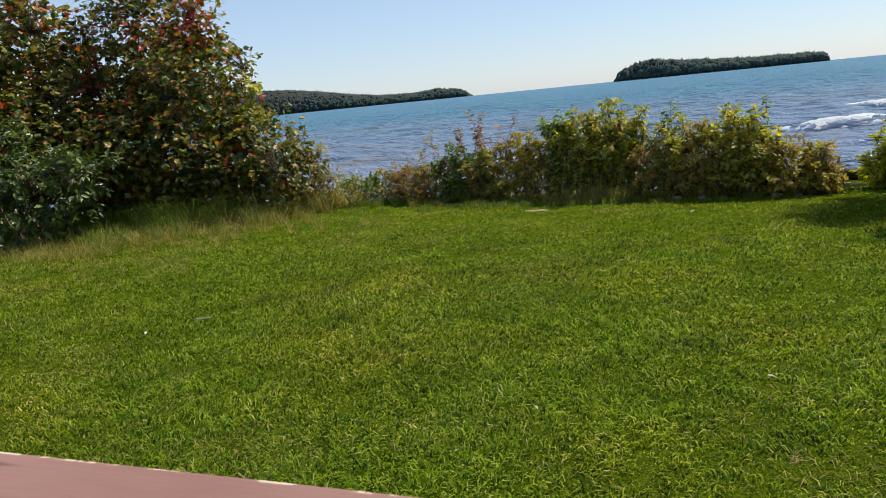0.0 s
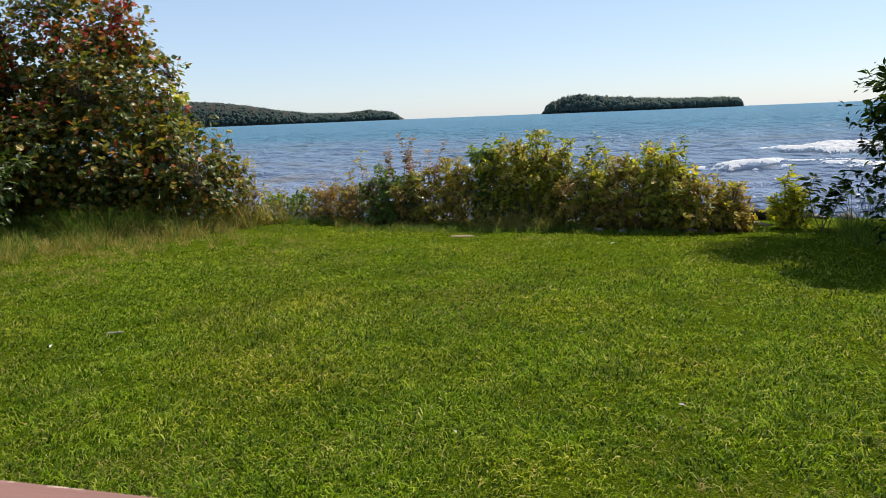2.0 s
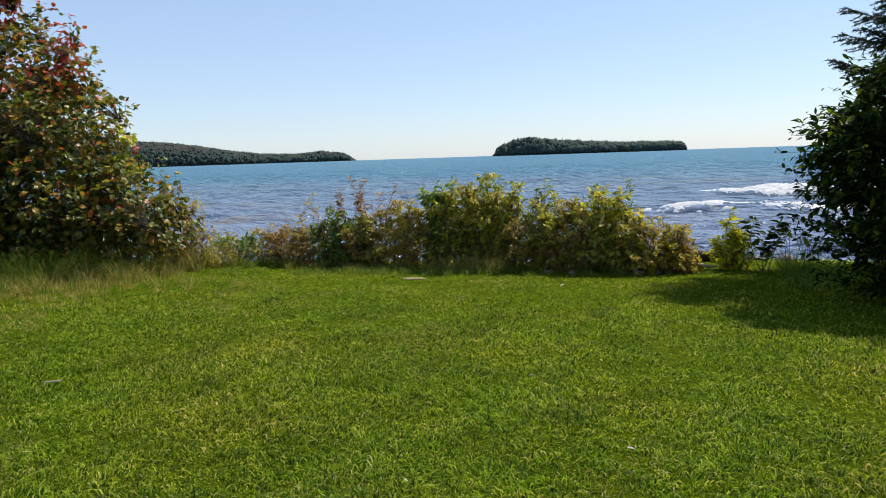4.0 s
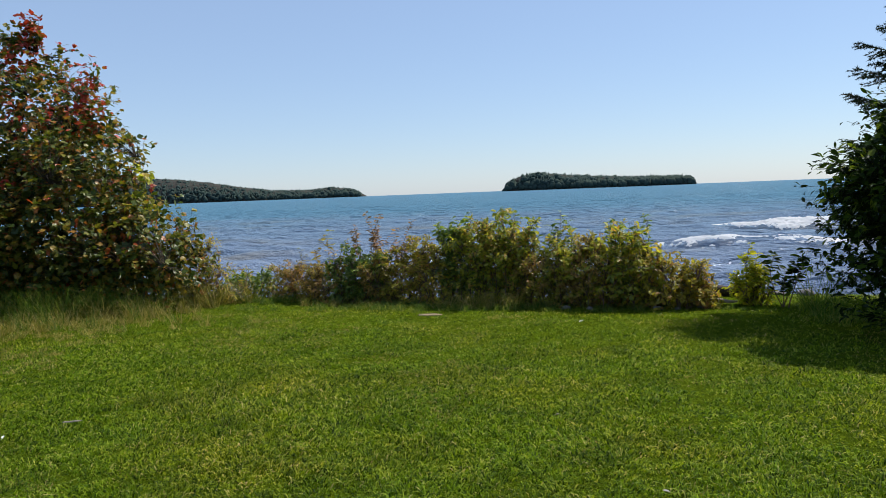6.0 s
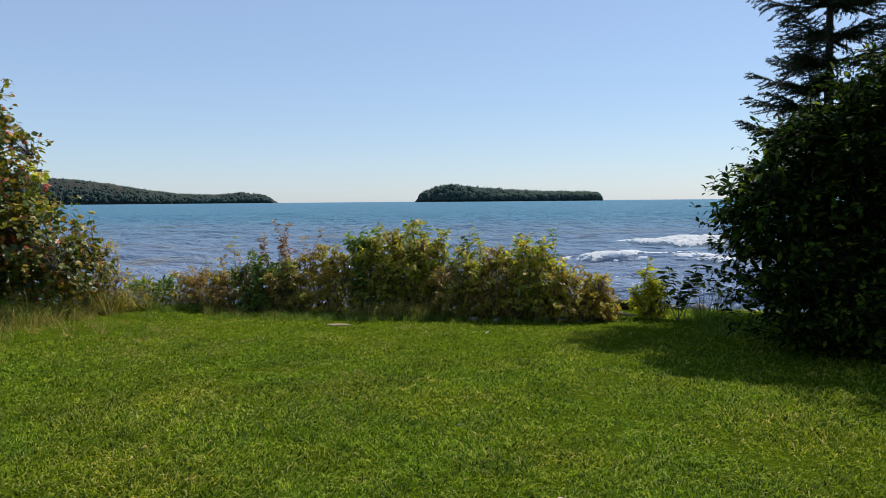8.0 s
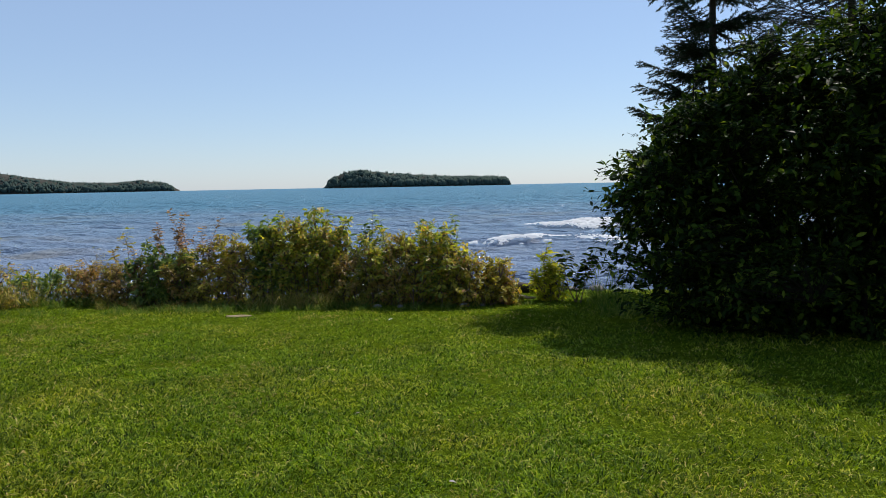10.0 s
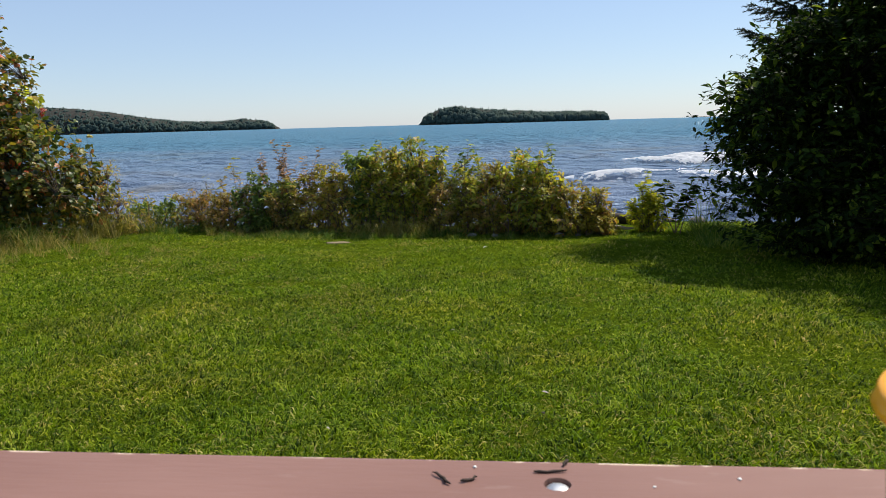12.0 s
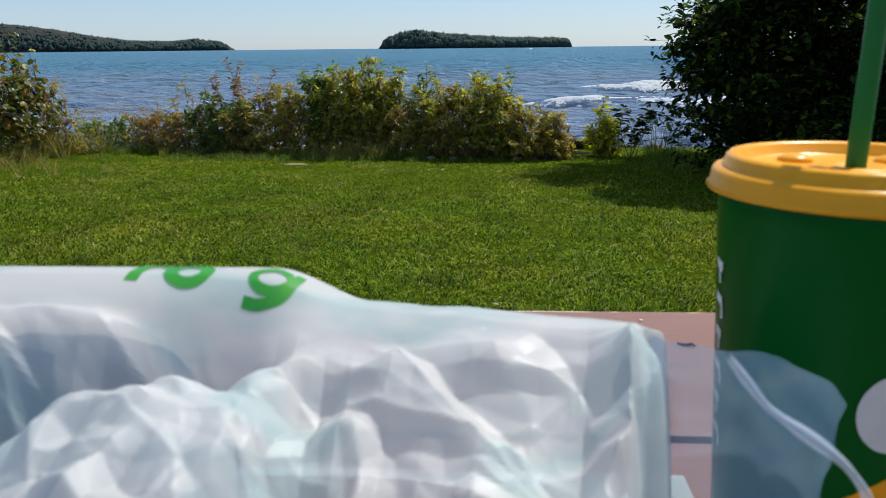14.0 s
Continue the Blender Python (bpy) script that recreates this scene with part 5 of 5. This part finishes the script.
# handle: thin film that stands up beside the cup and folds over
nu, nv = 46, 40
U, V = np.meshgrid(np.linspace(0, 1, nu), np.linspace(0, 1, nv))
rim_z = np.interp(U, (0, 0.18, 0.45, 0.70, 0.94, 1), (0.111, 0.111, 0.112, 0.112, 0.108, 0.103))
hx = 0.349 + 0.045 * U - 0.006 * (1 - V) * U + 0.0015 * np.sin(V * 7 + U * 5)
hy = 0.138 - 0.024 * U + 0.010 * (1 - V) - 0.010 * np.sin(U * 3.0) * (1 - V)
hy = hy + 0.005 * np.abs(field(U * 0.06 + 0.03 * V, V * 0.12 - 0.04 * U, 0.016, 9)) + 0.0015 * facets(U * 0.05, V * 0.1, 0.008, 10)
hz = 0.012 + (rim_z - 0.012) * V
v = np.stack([hx, hy, hz], -1).reshape(-1, 3)
i = (np.arange(nv - 1)[:, None] * nu + np.arange(nu - 1)[None]).ravel()
part("bag_handle", mesh_from("bag_handle", v, np.stack([i, i + 1, i + nu + 1, i + nu], -1), M_HANDLE, True), bag, "thin see-through plastic handle")


# the handle's doubled edge, folded across it
q = np.linspace(0, 1, 40)
ex = np.interp(q, (0, 0.25, 0.5, 0.62, 0.78, 1), (0.359, 0.3675, 0.379, 0.3845, 0.390, 0.389))
ez = np.interp(q, (0, 0.25, 0.5, 0.62, 0.78, 1), (0.121, 0.110, 0.1025, 0.0985, 0.091, 0.070))
for _ in range(3):
    ex[1:-1], ez[1:-1] = (ex[:-2] + 2 * ex[1:-1] + ex[2:]) / 4, (ez[:-2] + 2 * ez[1:-1] + ez[2:]) / 4
wide = 0.0006 + 0.0007 * np.sin(np.pi * q) + 0.0003 * np.sin(q * 17)
way = np.stack([np.gradient(ex), np.gradient(ez)], -1)
way = way / np.linalg.norm(way, axis=1, keepdims=True)
rows = []
for w, off in ((-1, 0.0), (-0.4, -0.0022), (0.3, -0.0026), (1, 0.0)):
    rows.append(np.stack([ex - way[:, 1] * w * wide, 0.103 + off - 0.012 * q, ez + way[:, 0] * w * wide], -1))
v = np.concatenate(rows)
i = (np.arange(3)[:, None] * 40 + np.arange(39)[None]).ravel()
part("handle_edge", mesh_from("handle_edge", v, np.stack([i, i + 1, i + 41, i + 40], -1), M_EDGE, True), bag, "doubled milky edge of the handle")


def bag_stroke(points, width):
    """A printed stroke along a smooth line on the bag."""
    p = np.array(points, float)
    for _ in range(3):
        cut = np.empty((2 * len(p), 2))
        cut[0], cut[-1] = p[0], p[-1]
        cut[1:-1:2], cut[2:-1:2] = p[:-1] * 0.75 + p[1:] * 0.25, p[:-1] * 0.25 + p[1:] * 0.75
        p = cut
    d = unit(np.gradient(p, axis=0))
    nrm = np.stack([-d[:, 1], d[:, 0]], -1) * width / 2
    xy = np.concatenate([p - nrm, p - nrm / 3, p + nrm / 3, p + nrm])
    z = bag_z(xy[:, 0], xy[:, 1]) + 0.0003
    n = len(p)
    i = (np.arange(3)[:, None] * n + np.arange(n - 1)[None]).ravel()
    part("print", mesh_from("print", np.column_stack([xy, z]), np.stack([i, i + 1, i + n + 1, i + n], -1), M_PRINT, True), bag, "green printed letters")


def bag_print(text, x, y, size, turn):
    """Lettering laid on the bag's ridge."""
    cu = bpy.data.curves.new("print", "FONT")
    cu.body, cu.size, cu.offset, cu.resolution_u = text, size, size * 0.030, 8
    ob = new("print", cu)
    me = bpy.data.meshes.new_from_object(ob.evaluated_get(bpy.context.evaluated_depsgraph_get()))
    bpy.data.objects.remove(ob)
    bm = bmesh.new()
    bm.from_mesh(me)
    bmesh.ops.triangulate(bm, faces=bm.faces)
    for _ in range(4):
        long = [e for e in bm.edges if e.calc_length() > size * 0.06]
        if long:
            bmesh.ops.subdivide_edges(bm, edges=long, cuts=1)
            bmesh.ops.triangulate(bm, faces=bm.faces)
    c, s = math.cos(turn), math.sin(turn)
    for w in bm.verts:
        px, py = x + c * w.co.x - s * w.co.y, y + s * w.co.x + c * w.co.y
        w.co = (px, py, bag_height(px, py) + 0.0003)
    part("print", bm_mesh("print", bm, M_PRINT), bag, "green printed letters")


bag_print("ro", 0.1945, 0.1525, 0.028, -0.06)
# the g: a bowl, and a stem that runs into its hooked tail
GX, GY = 0.2395, 0.1570
bag_stroke([(GX + 0.0060 * math.cos(a), GY + 0.0048 * math.sin(a)) for a in np.linspace(0.6, 0.6 + 2 * math.pi, 13)], 0.0030)
bag_stroke([(GX + 0.0080, GY + 0.005), (GX + 0.0064, GY - 0.002), (GX + 0.0042, GY - 0.0062), (GX - 0.002, GY - 0.0082), (GX - 0.0075, GY - 0.0074)], 0.0028)


# ---------- bits lying on the table ----------
for k, (x, y, a, ln) in enumerate([(0.232, 0.432, 2.3, 0.020), (0.238, 0.436, 0.5, 0.012), (0.285, 0.452, 0.1, 0.022), (0.305, 0.461, 1.3, 0.010), (0.44, 0.40, 2.6, 0.012)]):
    e = (x + ln * math.cos(a), y + ln * math.sin(a), TOP + 0.0014)
    ob = stick("dry_needle", (x, y, TOP + 0.0012), e, 0.0011, M_HOLE, "tiny dark dry needle lying on the table", "needle", 60 + k)
    tagged(ob, group="bits on the table")
for k, (x, y, rad) in enumerate([(0.389, 0.413, 0.0022), (0.415, 0.449, 0.0015), (0.36, 0.436, 0.0012), (0.246, 0.458, 0.0016)]):
    ob = stone("crumb", (x, y, TOP + rad * 0.3), (rad, rad * 0.8, rad * 0.5), 90 + k, "tiny pale crumb lying on the table", M_WHITE)
    tagged(ob, category="crumb", group="bits on the table")
